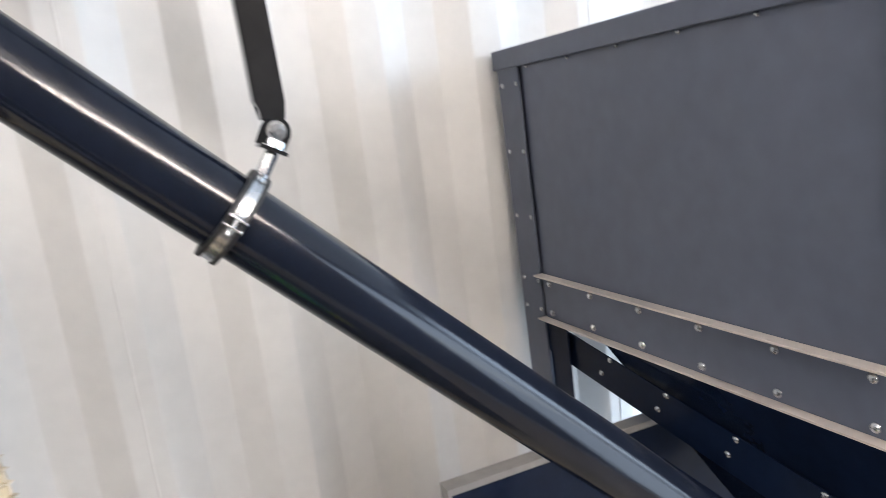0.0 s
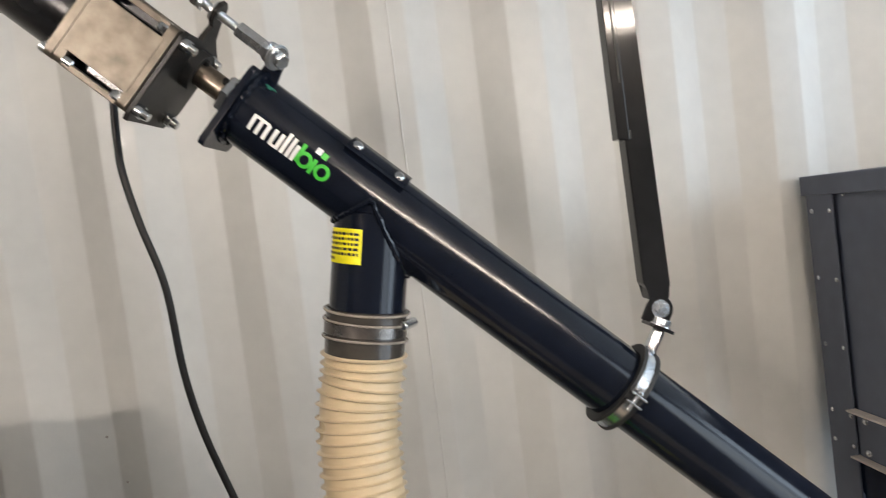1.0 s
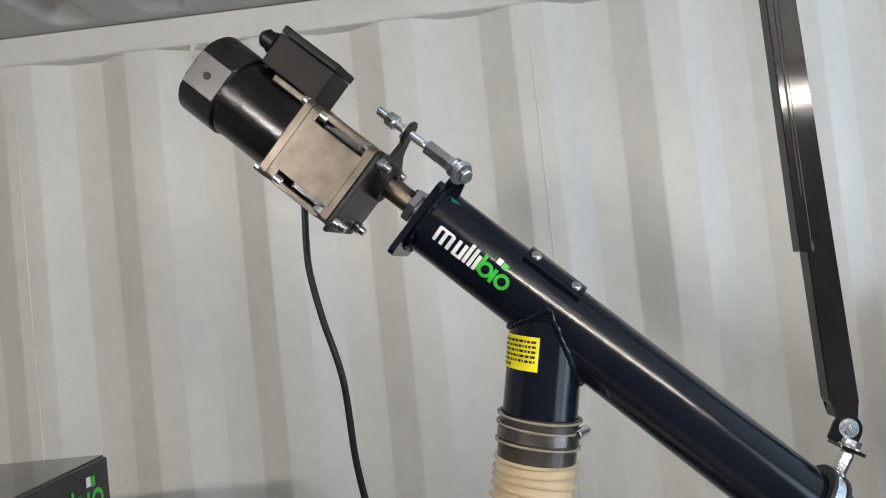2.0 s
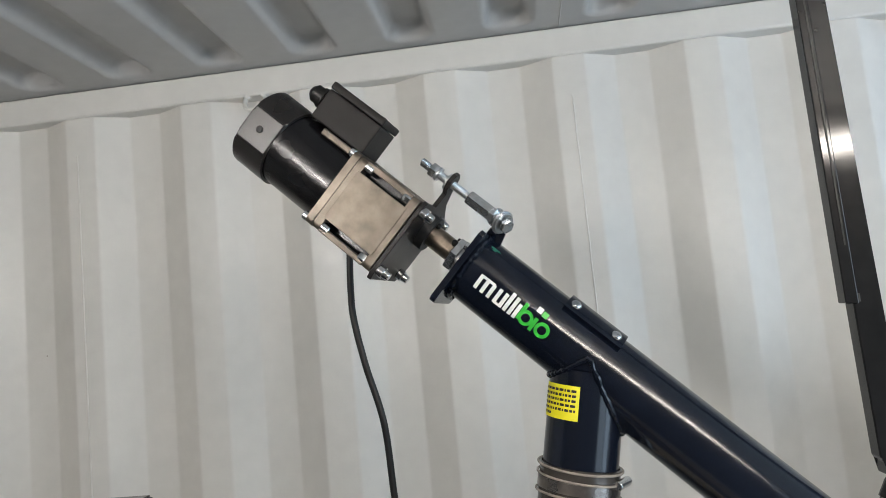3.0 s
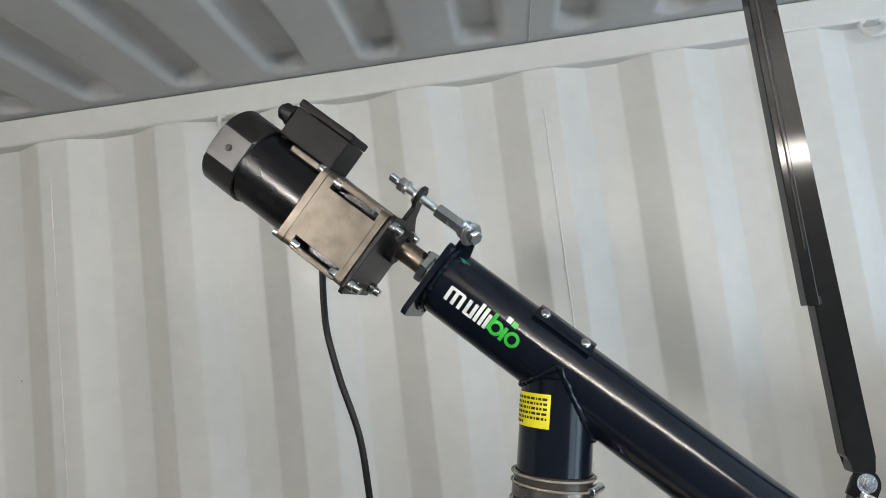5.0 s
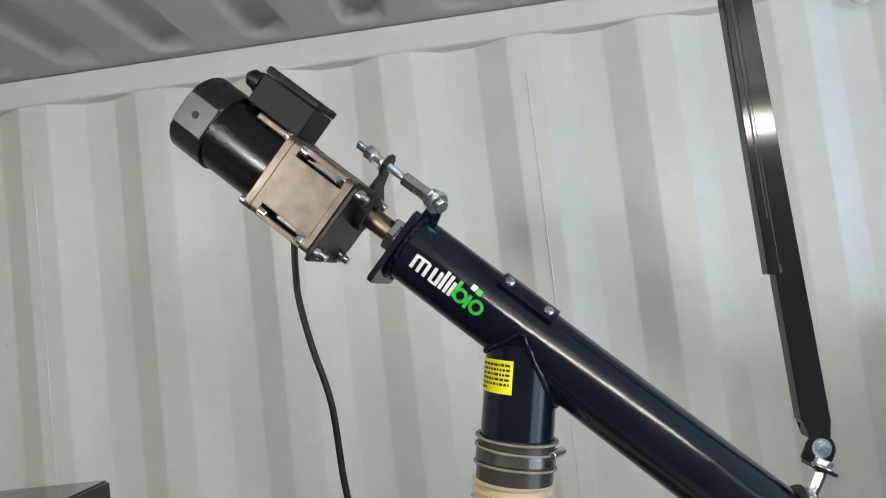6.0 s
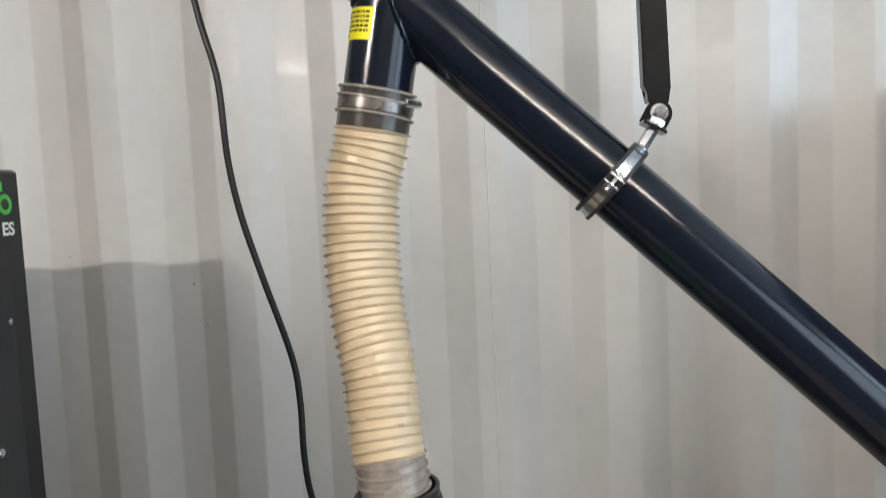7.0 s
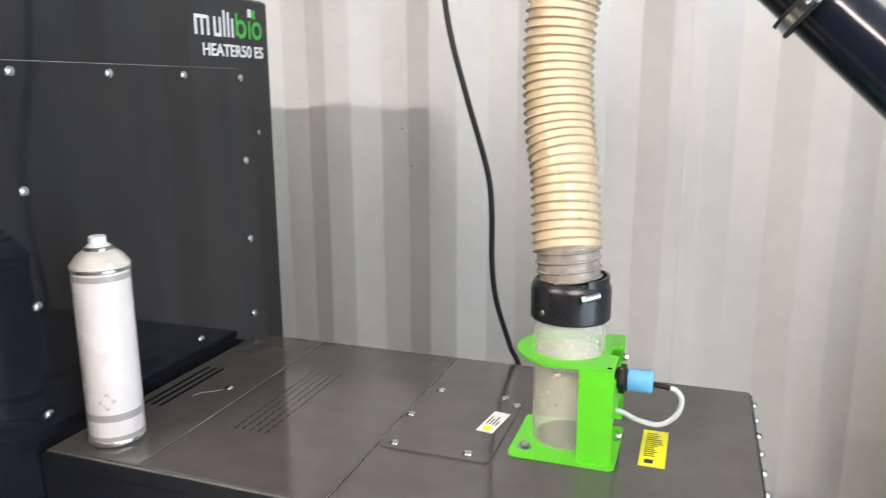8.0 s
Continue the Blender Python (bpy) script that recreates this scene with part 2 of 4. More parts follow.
def sweep(path, radius, seg=14, bm=None):
    """A tube along a path; radius: a number or one for each point."""
    bm = bm or bmesh.new()
    rings, side = [], None
    for i, p in enumerate(path):
        d = (path[min(i + 1, len(path) - 1)] - path[max(i - 1, 0)]).normalized()
        if side is None:
            side = frame_of(d)[0]
        side = (side - d * side.dot(d)).normalized()
        up = d.cross(side)
        r = radius[i] if isinstance(radius, list) else radius
        rings.append([bm.verts.new(p + (side * math.cos(k * 2 * math.pi / seg) + up * math.sin(k * 2 * math.pi / seg)) * r) for k in range(seg)])
    for p, q in zip(rings, rings[1:]):
        for k in range(seg):
            bm.faces.new((p[k], p[(k + 1) % seg], q[(k + 1) % seg], q[k]))
    bm.faces.new(rings[0])
    bm.faces.new(list(reversed(rings[-1])))
    return bm


def prism(outline, axis_map, d0, d1, bevel=0.0):
    """An outline (a, b) pushed from d0 to d1; axis_map(a, b, d) gives the point."""
    bm = bmesh.new()
    lo = [bm.verts.new(axis_map(a, b, d0)) for a, b in outline]
    hi = [bm.verts.new(axis_map(a, b, d1)) for a, b in outline]
    n = len(lo)
    bm.faces.new(lo)
    bm.faces.new(list(reversed(hi)))
    for k in range(n):
        bm.faces.new((lo[k], lo[(k + 1) % n], hi[(k + 1) % n], hi[k]))
    if bevel:
        bmesh.ops.bevel(bm, geom=bm.edges[:], offset=bevel, segments=2, affect="EDGES", profile=0.5)
    return bm


def rounded(x0, y0, x1, y1, r, n=5):
    out = []
    for cx, cy, a0 in ((x1 - r, y1 - r, 0), (x0 + r, y1 - r, 90), (x0 + r, y0 + r, 180), (x1 - r, y0 + r, 270)):
        out += [(cx + r * math.cos(radians(a0 + 90 * k / n)), cy + r * math.sin(radians(a0 + 90 * k / n))) for k in range(n + 1)]
    return out


# ---- the container ----
X0, X1, YF, PITCH = -2.40, 3.50, -2.35, 0.278


def corrugation():
    """(x, depth) of one wall sheet: back flat, slope, front flat, slope, with rounded folds."""
    raw, k = [], -10
    while k * PITCH < X1:
        x = k * PITCH
        raw += [(x, 0.0), (x + 0.068, 0.036), (x + 0.138, 0.036), (x + 0.206, 0.0)]
        k += 1
    out = []
    for i, (x, d) in enumerate(raw):
        if not X0 < x < X1:
            continue
        (xa, da), (xb, db) = raw[i - 1] if i else (x - 0.07, d), raw[i + 1] if i + 1 < len(raw) else (x + 0.07, d)
        a = Vector((xa - x, da - d)).normalized() * 0.004
        b = Vector((xb - x, db - d)).normalized() * 0.004
        for t in (0, 0.25, 0.5, 0.75, 1):
            q = a * (1 - t) ** 2 + b * t * t
            out.append((x + q.x, d + q.y))
    return [(X0, out[0][1])] + out + [(X1, out[-1][1])]


def corrugated_wall(name, y, inward, label):
    bm = bmesh.new()
    prof, z0, z1, th = corrugation(), 0.0, 2.335, 0.002
    cols = []
    for x, d in prof:
        yi, yo = y + inward * d, y + inward * (d - th)
        cols.append([bm.verts.new((x, yi, z0)), bm.verts.new((x, yi, z1)), bm.verts.new((x, yo, z1)), bm.verts.new((x, yo, z0))])
    for p, q in zip(cols, cols[1:]):
        for k in range(4):
            bm.faces.new((p[k], q[k], q[(k + 1) % 4], p[(k + 1) % 4]))
    bm.faces.new(cols[0])
    bm.faces.new(list(reversed(cols[-1])))
    return alone(name, bm, M_WALL, label, "wall", "structure", edge=20)


wall = corrugated_wall("wall_north", 0.0, -1, "cream-painted corrugated steel container wall with vertical folds")
for sx in (0.938, -0.184, 2.044):
    rng = random.Random(int(sx * 1000))
    path = [Vector((sx + rng.uniform(-0.0006, 0.0006), -0.0362, 0.05 + 0.045 * k)) for k in range(49)]
    part("weld_seam", sweep(path, 0.0019, 8), M_WALL, wall, "thin painted vertical weld seam")
rng = random.Random(21)
for x, y, z in ((-0.026, -0.0002, 1.374), (0.300, -0.0302, 1.21), (-0.275, -0.0002, 1.70), (-0.235, -0.0200, 1.695), (-0.300, -0.0002, 1.765), (0.262, -0.0002, 1.30)):
    r = rng.uniform(0.0016, 0.0034)
    part("paint_chip", lathe([(r, 0), (r * 0.6, 0.0006), (0.0003, 0.0008)], (x, y, z), (0, -1, 0), 9), M_CANGREY, wall, "small grey scuff in the paint")
# opening assumed in the unseen wall, lets in the added fill
SX0, SX1, SZ = 2.05, 3.25, 2.03
# unseen wall, flat and dark to keep stripes out of the reflections
south = box((X0, YF - 0.045, 0.0), (SX0, YF - 0.005, 2.335))
box((SX1, YF - 0.045, 0.0), (X1, YF - 0.005, 2.335), bm=south)
box((SX0, YF - 0.045, SZ), (SX1, YF - 0.005, 2.335), bm=south)
alone("wall_south", south, M_DARKWALL, "unseen plain wall opposite, dark grey-brown for reflections", "wall", "structure")
alone("wall_west", box((X0 - 0.04, YF, 0), (X0, 0, 2.42)), M_WALL, "plain cream-painted steel end wall of container", "wall", "structure")
# out of view, serves as a reflector for the lower wall
alone("floor", box((X0 - 0.04, YF - 0.06, -0.03), (X1, 0.06, 0.0)), M_FLOOR, "unseen plywood container floor, lightened for bounce", "floor", "structure")
ground = bmesh.new()
gv = [ground.verts.new(p) for p in ((-900, -900, -0.2), (900, -900, -0.2), (900, 900, -0.2), (-900, 900, -0.2))]
ground.faces.new(gv)
alone("ground", ground, M_SOIL, "grey asphalt yard outside the container", "ground", "structure")


def roof():
    """Roof sheet with pressed channels that end short of the side rails."""
    xs = np.arange(X0, X1 + 0.001, 0.0075)
    ys = np.concatenate([np.arange(0.02, -0.20, -0.0075), np.linspace(-0.22, YF + 0.22, 30), np.arange(YF + 0.20, YF - 0.02, -0.0075)])
    ch = 0.209
    gx, gy = np.meshgrid(xs, ys)
    u = np.abs(((gx - 0.819) / ch + 0.5) % 1.0 - 0.5) * ch
    dx = u - 0.030
    dy = np.abs(gy - YF / 2) - (abs(YF) / 2 - 0.090)
    r = 0.016
    out = np.sqrt(np.maximum(dx + r, 0) ** 2 + np.maximum(dy + r, 0) ** 2) - r + np.minimum(np.maximum(dx + r, dy + r), 0)
    t = np.clip(1 - out / 0.021, 0, 1)
    gz = 2.362 + 0.035 * (t * t * (3 - 2 * t))
    n, m = gx.shape
    verts = np.stack([gx, gy, gz], -1).reshape(-1, 3)
    idx = np.arange(n * m).reshape(n, m)
    faces = np.stack([idx[:-1, :-1], idx[:-1, 1:], idx[1:, 1:], idx[1:, :-1]], -1).reshape(-1, 4)
    me = bpy.data.meshes.new("ceiling")
    me.from_pydata(verts.tolist(), [], faces.tolist())
    me.polygons.foreach_set("use_smooth", [True] * len(me.polygons))
    me.materials.append(M_ROOF)
    return tagged(new("ceiling", me), "light grey painted steel roof with pressed channels", "ceiling", "", "structure")


ceiling = roof()
part("roof_seam", sweep([Vector((0.925, -0.03 - 0.05 * k, 2.3615)) for k in range(46)], 0.0016, 8), M_ROOF, ceiling, "thin painted weld across the roof")
alone("ceiling_cover", box((X0 - 0.04, YF - 0.06, 2.425), (X1, 0.06, 2.44)), M_ROOF, "outer steel skin of the container roof", "ceiling", "structure")
for nm, y0, y1 in (("trim_rail_north", -0.041, 0.025), ("trim_rail_south", YF - 0.025, YF + 0.041)):
    alone(nm, box((X0, y0, 2.297), (X1, y1, 2.3605), 0.006), M_WALL, "cream-painted square steel top rail along wall", "rail", "structure")
for nm, y0, y1 in (("trim_sill_north", -0.045, 0.025), ("trim_sill_south", YF - 0.025, YF + 0.045)):
    alone(nm, box((X0, y0, 0.0), (X1, y1, 0.09), 0.005), M_WALL, "cream-painted steel bottom rail along wall", "rail", "structure")
door = thing("door_1", pose(X1, YF / 2, 0), "open end doorway of the container with painted frame", "doorway", "", "structure")
for a, b in (((-0.06, -1.175, 0), (0.06, -1.08, 2.44)), ((-0.06, 1.08, 0), (0.06, 1.175, 2.44)), ((-0.06, -1.08, 2.28), (0.06, 1.08, 2.44))):
    part("frame_bar", box(a, b, 0.006), M_WALL, door)


# frame of the assumed doorway, out of view
assumed_door = thing("door_2", pose((SX0 + SX1) / 2, YF - 0.025, 0), "unseen side doorway assumed in the opposite wall", "doorway", "", "structure")
for a, b in (((SX0 - 0.04, 0.02, 0), (SX0, 0.034, SZ + 0.04)), ((SX1, 0.02, 0), (SX1 + 0.04, 0.034, SZ + 0.04)), ((SX0, 0.02, SZ), (SX1, 0.034, SZ + 0.04))):
    part("frame_bar", box((a[0] - (SX0 + SX1) / 2, a[1], a[2]), (b[0] - (SX0 + SX1) / 2, b[1], b[2]), 0.004), M_WALL, assumed_door)


def lashing_ring(x):
    t = thing("lashing_ring", pose(x, -0.020, 2.300), "cream-painted bent steel lashing ring under top rail", "lashing ring", "lashing rings")
    pts = spline([(-0.022, -0.010, 0.003), (-0.026, -0.016, -0.018), (-0.014, -0.026, -0.036), (0.010, -0.026, -0.034), (0.022, -0.016, -0.016), (0.018, -0.010, 0.003)], 8)
    part("ring", sweep(pts, 0.0055, 12), M_WALL, t)
    for sx in (-0.022, 0.018):
        part("weld", lathe([(0.011, 0), (0.010, 0.004), (0.006, 0.008)], (sx, -0.010, 0.001), (0, 0, -1), 14), M_WALL, t)


lashing_ring(0.245)
lashing_ring(1.640)


def linear_lamp(x, length, mat, z=2.155):
    t = thing("linear_lamp", pose(x, YF + 0.10, z), "lit warm-white linear lamp on the container wall", "lamp", "wall lamps")
    part("housing", box((-length / 2 - 0.02, -0.06, -0.02), (length / 2 + 0.02, 0.0, 0.03), 0.006), M_WHITE, t)
    part("diffuser", box((-length / 2, 0.0, -0.016), (length / 2, 0.03, 0.022), 0.01), mat, t, "glowing warm-white lamp diffuser")


linear_lamp(-0.16, 0.30, M_LAMP)
linear_lamp(1.45, 1.00, M_LAMP_MID)

# ---- the conveyor tube ----
R = 0.0375
auger = thing("screw_conveyor", AUGER, "glossy black inclined screw conveyor tube with drop spout", "conveyor")
UNDO = AUGER.inverted()


def local(bm):
    bm.transform(UNDO)
    return bm


part("upper_tube", pipe((0.140, 0, 0), (-0.335, 0, 0), R, 0.003), M_BLACK, auger)
part("lower_tube", pipe((-0.322, 0, 0), (-1.50, 0, 0), R - 0.0012, 0.003), M_BLACK, auger)
fl = prism(rounded(-0.043, -0.051, 0.045, 0.038, 0.006), lambda a, b, d: Vector((d, a, b)), 0.139, 0.1455, 0.001)
part("end_flange", fl, M_BLACK, auger, "square black welded end flange")
rng = random.Random(3)
bead = [Vector((0.137 + rng.uniform(-0.001, 0.001), (R + 0.002) * math.cos(a), (R + 0.002) * math.sin(a))) for a in [k * 2 * math.pi / 90 for k in range(91)]]
part("weld_bead", sweep(bead, [0.0022 + rng.uniform(0, 0.0016) for _ in bead], 8), M_BLACK, auger)
# lug of the tie rod
lug = prism([(0.124, 0.030), (0.146, 0.034), (0.145, 0.054), (0.138, 0.059), (0.130, 0.054)], lambda a, b, d: Vector((a, d, b)), 0.006, 0.011, 0.0008)
part("tie_lug", lug, M_BLACK, auger)
# access cover on the top


def on_tube(s, w, h, mid):
    a = mid + w / R
    return Vector((s, (R + h) * math.cos(a), (R + h) * math.sin(a)))


bm = bmesh.new()
ns, nw = 12, 10
grid = {}
for i in range(ns + 1):
    for j in range(nw + 1):
        for h in (0.0, 0.0046):
            grid[i, j, h] = bm.verts.new(on_tube(-0.033 + 0.068 * i / ns, -0.0105 + 0.026 * j / nw, h, 1.02))
for i in range(ns):
    for j in range(nw):
        for h in (0.0, 0.0046):
            bm.faces.new((grid[i, j, h], grid[i + 1, j, h], grid[i + 1, j + 1, h], grid[i, j + 1, h]))
for i in range(ns):
    for j in (0, nw):
        bm.faces.new((grid[i, j, 0.0], grid[i + 1, j, 0.0], grid[i + 1, j, 0.0046], grid[i, j, 0.0046]))
for j in range(nw):
    for i in (0, ns):
        bm.faces.new((grid[i, j, 0.0], grid[i, j + 1, 0.0], grid[i, j + 1, 0.0046], grid[i, j, 0.0046]))
cover = part("access_cover", bm, M_BLACK, auger, "curved black access cover")
for s in (0.026, -0.023):
    p = on_tube(s, 0.0, 0.0046, 1.0)
    part("rivet", rivet(p, (0, p.y, p.z), 0.0058, 0.0035), M_ZINC, cover, "domed zinc screw")

# drop spout
J = Vector((0.8515, -0.8142, 1.702))
DOWN = Vector((-0.190, 0.0, -0.982)).normalized()
part("drop_spout", local(pipe(J + DOWN * 0.012, J + DOWN * 0.170, R + 0.0004, 0.003)), M_BLACK, auger, "short black welded drop spout")
rng = random.Random(8)
bead = []
D_l = (UNDO.to_3x3() @ DOWN).normalized()
J_l = UNDO @ J
bx, by, _ = frame_of(D_l)
for k in range(121):
    a = k * 2 * math.pi / 120
    o = J_l + (bx * math.cos(a) + by * math.sin(a)) * (R + 0.001)
    # distance along the spout at which it leaves the round of the main tube
    qa, qb, qc = D_l.y ** 2 + D_l.z ** 2, o.y * D_l.y + o.z * D_l.z, o.y ** 2 + o.z ** 2 - (R + 0.001) ** 2
    disc = qb * qb - qa * qc
    t = (-qb + math.sqrt(max(disc, 0.0))) / qa
    bead.append(o + D_l * (t + rng.uniform(-0.0008, 0.0008)))
part("spout_weld", sweep(bead, [0.0018 + rng.uniform(0, 0.0016) for _ in bead], 8), M_BLACK, auger, "lumpy black weld bead round spout")


# printed mark: plain strokes and rings on the round of the tube
def patch(bm, s0, s1, w0, w1, mid=-0.14, h=0.0005):
    n = 6
    rows = [[bm.verts.new(on_tube(s, w0 + (w1 - w0) * k / n, h, mid)) for k in range(n + 1)] for s in (s0, s1)]
    for k in range(n):
        bm.faces.new((rows[0][k], rows[1][k], rows[1][k + 1], rows[0][k + 1]))


def ring_patch(bm, s, w, r0, r1, mid=-0.14, h=0.0005, n=28):
    vs = [[bm.verts.new(on_tube(s + r * math.cos(2 * math.pi * k / n), w + r * math.sin(2 * math.pi * k / n), h, mid)) for k in range(n)] for r in (r0, r1)]
    for k in range(n):
        bm.faces.new((vs[0][k], vs[0][(k + 1) % n], vs[1][(k + 1) % n], vs[1][k]))


for kind, rows in (("white", ((0.1165, -0.008, 0.008), (0.1085, -0.008, 0.007), (0.1005, -0.008, 0.007), (0.0925, -0.008, 0.008), (0.0850, -0.008, 0.008), (0.0795, -0.008, 0.013), (0.0735, -0.008, 0.012), (0.0680, -0.008, 0.008))), ("green", ((0.0635, -0.006, 0.013), (0.0475, -0.008, 0.007)))):
    for s, w0, w1 in rows:
        bm = bmesh.new()
        patch(bm, s - 0.0020, s + 0.0020, w0, w1, h=0.0007 if kind == "green" else 0.0005)
        part(kind + "_stroke", bm, M_WHITE if kind == "white" else M_LOGOGREEN, auger)
for s0, s1, w0, w1, mat in ((0.1005, 0.1165, 0.0055, 0.0083, M_WHITE), (0.0850, 0.0925, -0.0083, -0.0055, M_WHITE), (0.0470, 0.0530, 0.012, 0.018, M_WHITE), (0.0400, 0.0460, 0.011, 0.017, M_LOGOGREEN)):
    bm = bmesh.new()
    patch(bm, s0, s1, w0, w1, h=0.0006)
    part("printed_bar", bm, mat, auger)
for s in (0.0570, 0.0370):
    bm = bmesh.new()
    ring_patch(bm, s, 0.0, 0.0045, 0.0080)
    part("green_ring", bm, M_LOGOGREEN, auger, "green printed ring")
bm = bmesh.new()
for s0, s1, w0, w1 in ((0.1200, 0.1300, 0.0050, 0.0078), (0.1225, 0.1275, 0.0028, 0.0050), (0.1180, 0.1200, 0.0056, 0.0068)):
    patch(bm, s0, s1, w0, w1, mid=0.75)
part("paint_scuff", bm, M_TEAL, auger, "small teal paint scuff")

# yellow sticker on the spout, in the spout's own round
SPX, SPY, _ = frame_of(DOWN)


def on_spout(d, a, h):
    v = (Vector((math.cos(a), math.sin(a), 0)) - DOWN * DOWN.dot(Vector((math.cos(a), math.sin(a), 0)))).normalized()
    return UNDO @ (J + DOWN * d + v * (R + 0.0004 + h))


def spout_patch(bm, d0, d1, a0, a1, h):
    n = 10
    rows = [[bm.verts.new(on_spout(d, radians(a0 + (a1 - a0) * k / n), h)) for k in range(n + 1)] for d in (d0, d1)]
    for k in range(n):
        bm.faces.new((rows[0][k], rows[1][k], rows[1][k + 1], rows[0][k + 1]))


bm = bmesh.new()
spout_patch(bm, 0.027, 0.0605, 172, 256, 0.0005)
sticker = part("warning_sticker", bm, M_YELLOW, auger, "yellow sticker with rows of black print")
bm = bmesh.new()
rng = random.Random(5)
for k in range(6):
    a = 180.0
    end = 251 if k < 5 else 207
    while a < end:
        w = rng.uniform(2.5, 8)
        spout_patch(bm, 0.0308 + 0.0048 * k, 0.0333 + 0.0048 * k, a, min(a + w, end), 0.0009)
        a += w + 1.8
part("printed_text", bm, M_INK, sticker)

# shaft and coupling
part("drive_coupling", lathe([(0.0115, 0), (0.0125, 0.001), (0.0125, 0.046), (0.0115, 0.047)], (0.156, 0, 0), (1, 0, 0), 32), M_RAW, auger, "oily turned steel shaft coupling")
part("bearing_plate", lathe([(0.0225, 0), (0.0240, 0.001), (0.0240, 0.0035), (0.0205, 0.0045), (0.0195, 0.0075), (0.0130, 0.0085)], (0.1455, 0, 0), (1, 0, 0), 36), M_CLAMP, auger, "pressed zinc bearing plate")
for a in (35, 155, 275):
    v = Vector((0, math.cos(radians(a)), math.sin(radians(a)))) * 0.0255
    part("bearing_bolt", bolt_head(Vector((0.1455, 0, 0)) + v, (1, 0, 0), 0.0052, 0.0075), M_ZINC, auger)
part("shaft_nut", nut((0.1535, 0, 0), (1, 0, 0), 0.0205, 0.010), M_ZINC, auger)
for s, a in ((0.166, 40), (0.166, 115), (0.192, 60)):
    v = Vector((0, math.cos(radians(a)), math.sin(radians(a))))
    part("set_screw", rod(Vector((s, 0, 0)) + v * 0.011, Vector((s, 0, 0)) + v * 0.0165, 0.0032, 12, bevel=0.0006), M_CABLE, auger)

# ---- gear motor ----
gear = thing("gear_motor", AUGER, "black gear motor with bare alloy gearbox and terminal box", "motor")
CF, CN = 0.015, -0.021


def at_motor(s, f, n):
    return Vector((s, CF + f, CN + n))


# gearbox: core with four corner recesses, and end plates
core = prism([(-0.045, -0.030), (-0.030, -0.030), (-0.030, -0.045), (0.030, -0.045), (0.030, -0.030), (0.045, -0.030), (0.045, 0.030), (0.030, 0.030), (0.030, 0.045), (-0.030, 0.045), (-0.030, 0.030), (-0.045, 0.030)],
             lambda a, b, d: at_motor(d, a * 0.985, b * 0.985), 0.216, 0.282, 0.0012)
gb = part("gearbox", core, M_MOTOR, gear, "bare cast alloy gearbox with oily stains")
for lo_, hi_ in (((0.0435, -0.030), (0.0455, 0.030)), ((-0.0455, -0.030), (-0.0435, 0.030)), ((-0.030, 0.0435), (0.030, 0.0455)), ((-0.030, -0.0455), (0.030, -0.0435))):
    part("side_face", box(at_motor(0.216, *lo_), at_motor(0.282, *hi_), 0.0006), M_STEEL, gb)
for d0, d1 in ((0.2095, 0.219), (0.279, 0.2885)):
    part("end_plate", prism(rounded(-0.045, -0.045, 0.045, 0.045, 0.006), lambda a, b, d: at_motor(d, a, b), d0, d1, 0.0008), M_STEEL, gb)
for a in (-0.0415, 0.0415):
    for b in (-0.0415, 0.0415):
        part("corner_rib", box(at_motor(0.219, a - 0.0032, b - 0.0032), at_motor(0.279, a + 0.0032, b + 0.0032), 0.0008), M_STEEL, gb)
for a in (-0.0390, 0.0390):
    for b in (-0.0390, 0.0390):
        part("cap_screw", rod(at_motor(0.269, a, b), at_motor(0.2795, a, b), 0.0064, 18, bevel=0.001), M_ZINC, gb)
        part("lock_nut", nut(at_motor(0.2190, a, b), (1, 0, 0), 0.0070, 0.0090), M_ZINC, gb)
part("motor_flange", prism(rounded(-0.0455, -0.0455, 0.0455, 0.0455, 0.006), lambda a, b, d: at_motor(d, a, b), 0.2890, 0.2975, 0.0008), M_STEEL, gear)
for a, b in ((0.038, 0.041), (-0.038, 0.041), (0.038, -0.041), (-0.038, -0.041)):
    part("flange_screw", rod(at_motor(0.2975, a, b), at_motor(0.3040, a, b), 0.0052, 16, bevel=0.0008), M_ZINC, gear)
part("motor_body", lathe([(0.0435, 0.0), (0.0440, 0.002), (0.0440, 0.0845), (0.0430, 0.086)], at_motor(0.2975, 0, 0), (1, 0, 0), 72), M_MOTOR, gear, "satin black motor housing")
part("body_rib", box(at_motor(0.2975, 0.024, 0.0360), at_motor(0.348, 0.030, 0.0435), 0.0012), M_STEEL, gear)
outline = []
for k in range(72):
    a = 2 * math.pi * k / 72
    p = Vector((0.0470 * math.cos(a), 0.0470 * math.sin(a)))
    outline.append((max(-0.0435, min(0.0435, p.x)), p.y))
cap = part("end_cap", prism(outline, lambda a, b, d: at_motor(d, a, b), 0.378, 0.4205, 0.0022), M_CAP, gear, "black plastic fan cover with flat sides")
part("cap_pad", box(at_motor(0.3785, 0.0425, -0.0195), at_motor(0.4190, 0.0452, 0.0195), 0.0012), M_CAP, cap)
part("cap_screw", rod(at_motor(0.399, 0.0440, 0.000), at_motor(0.399, 0.0468, 0.000), 0.0040, 18, bevel=0.0008), M_RUBBER, cap)
tb = part("terminal_box", box((0.299, -0.012, 0.0235), (0.372, 0.040, 0.0600), 0.002), M_TERM, gear, "matt black terminal box")
part("lid", box((0.2985, -0.0125, 0.0605), (0.3725, 0.0405, 0.0690), 0.0016), M_TERM, tb)
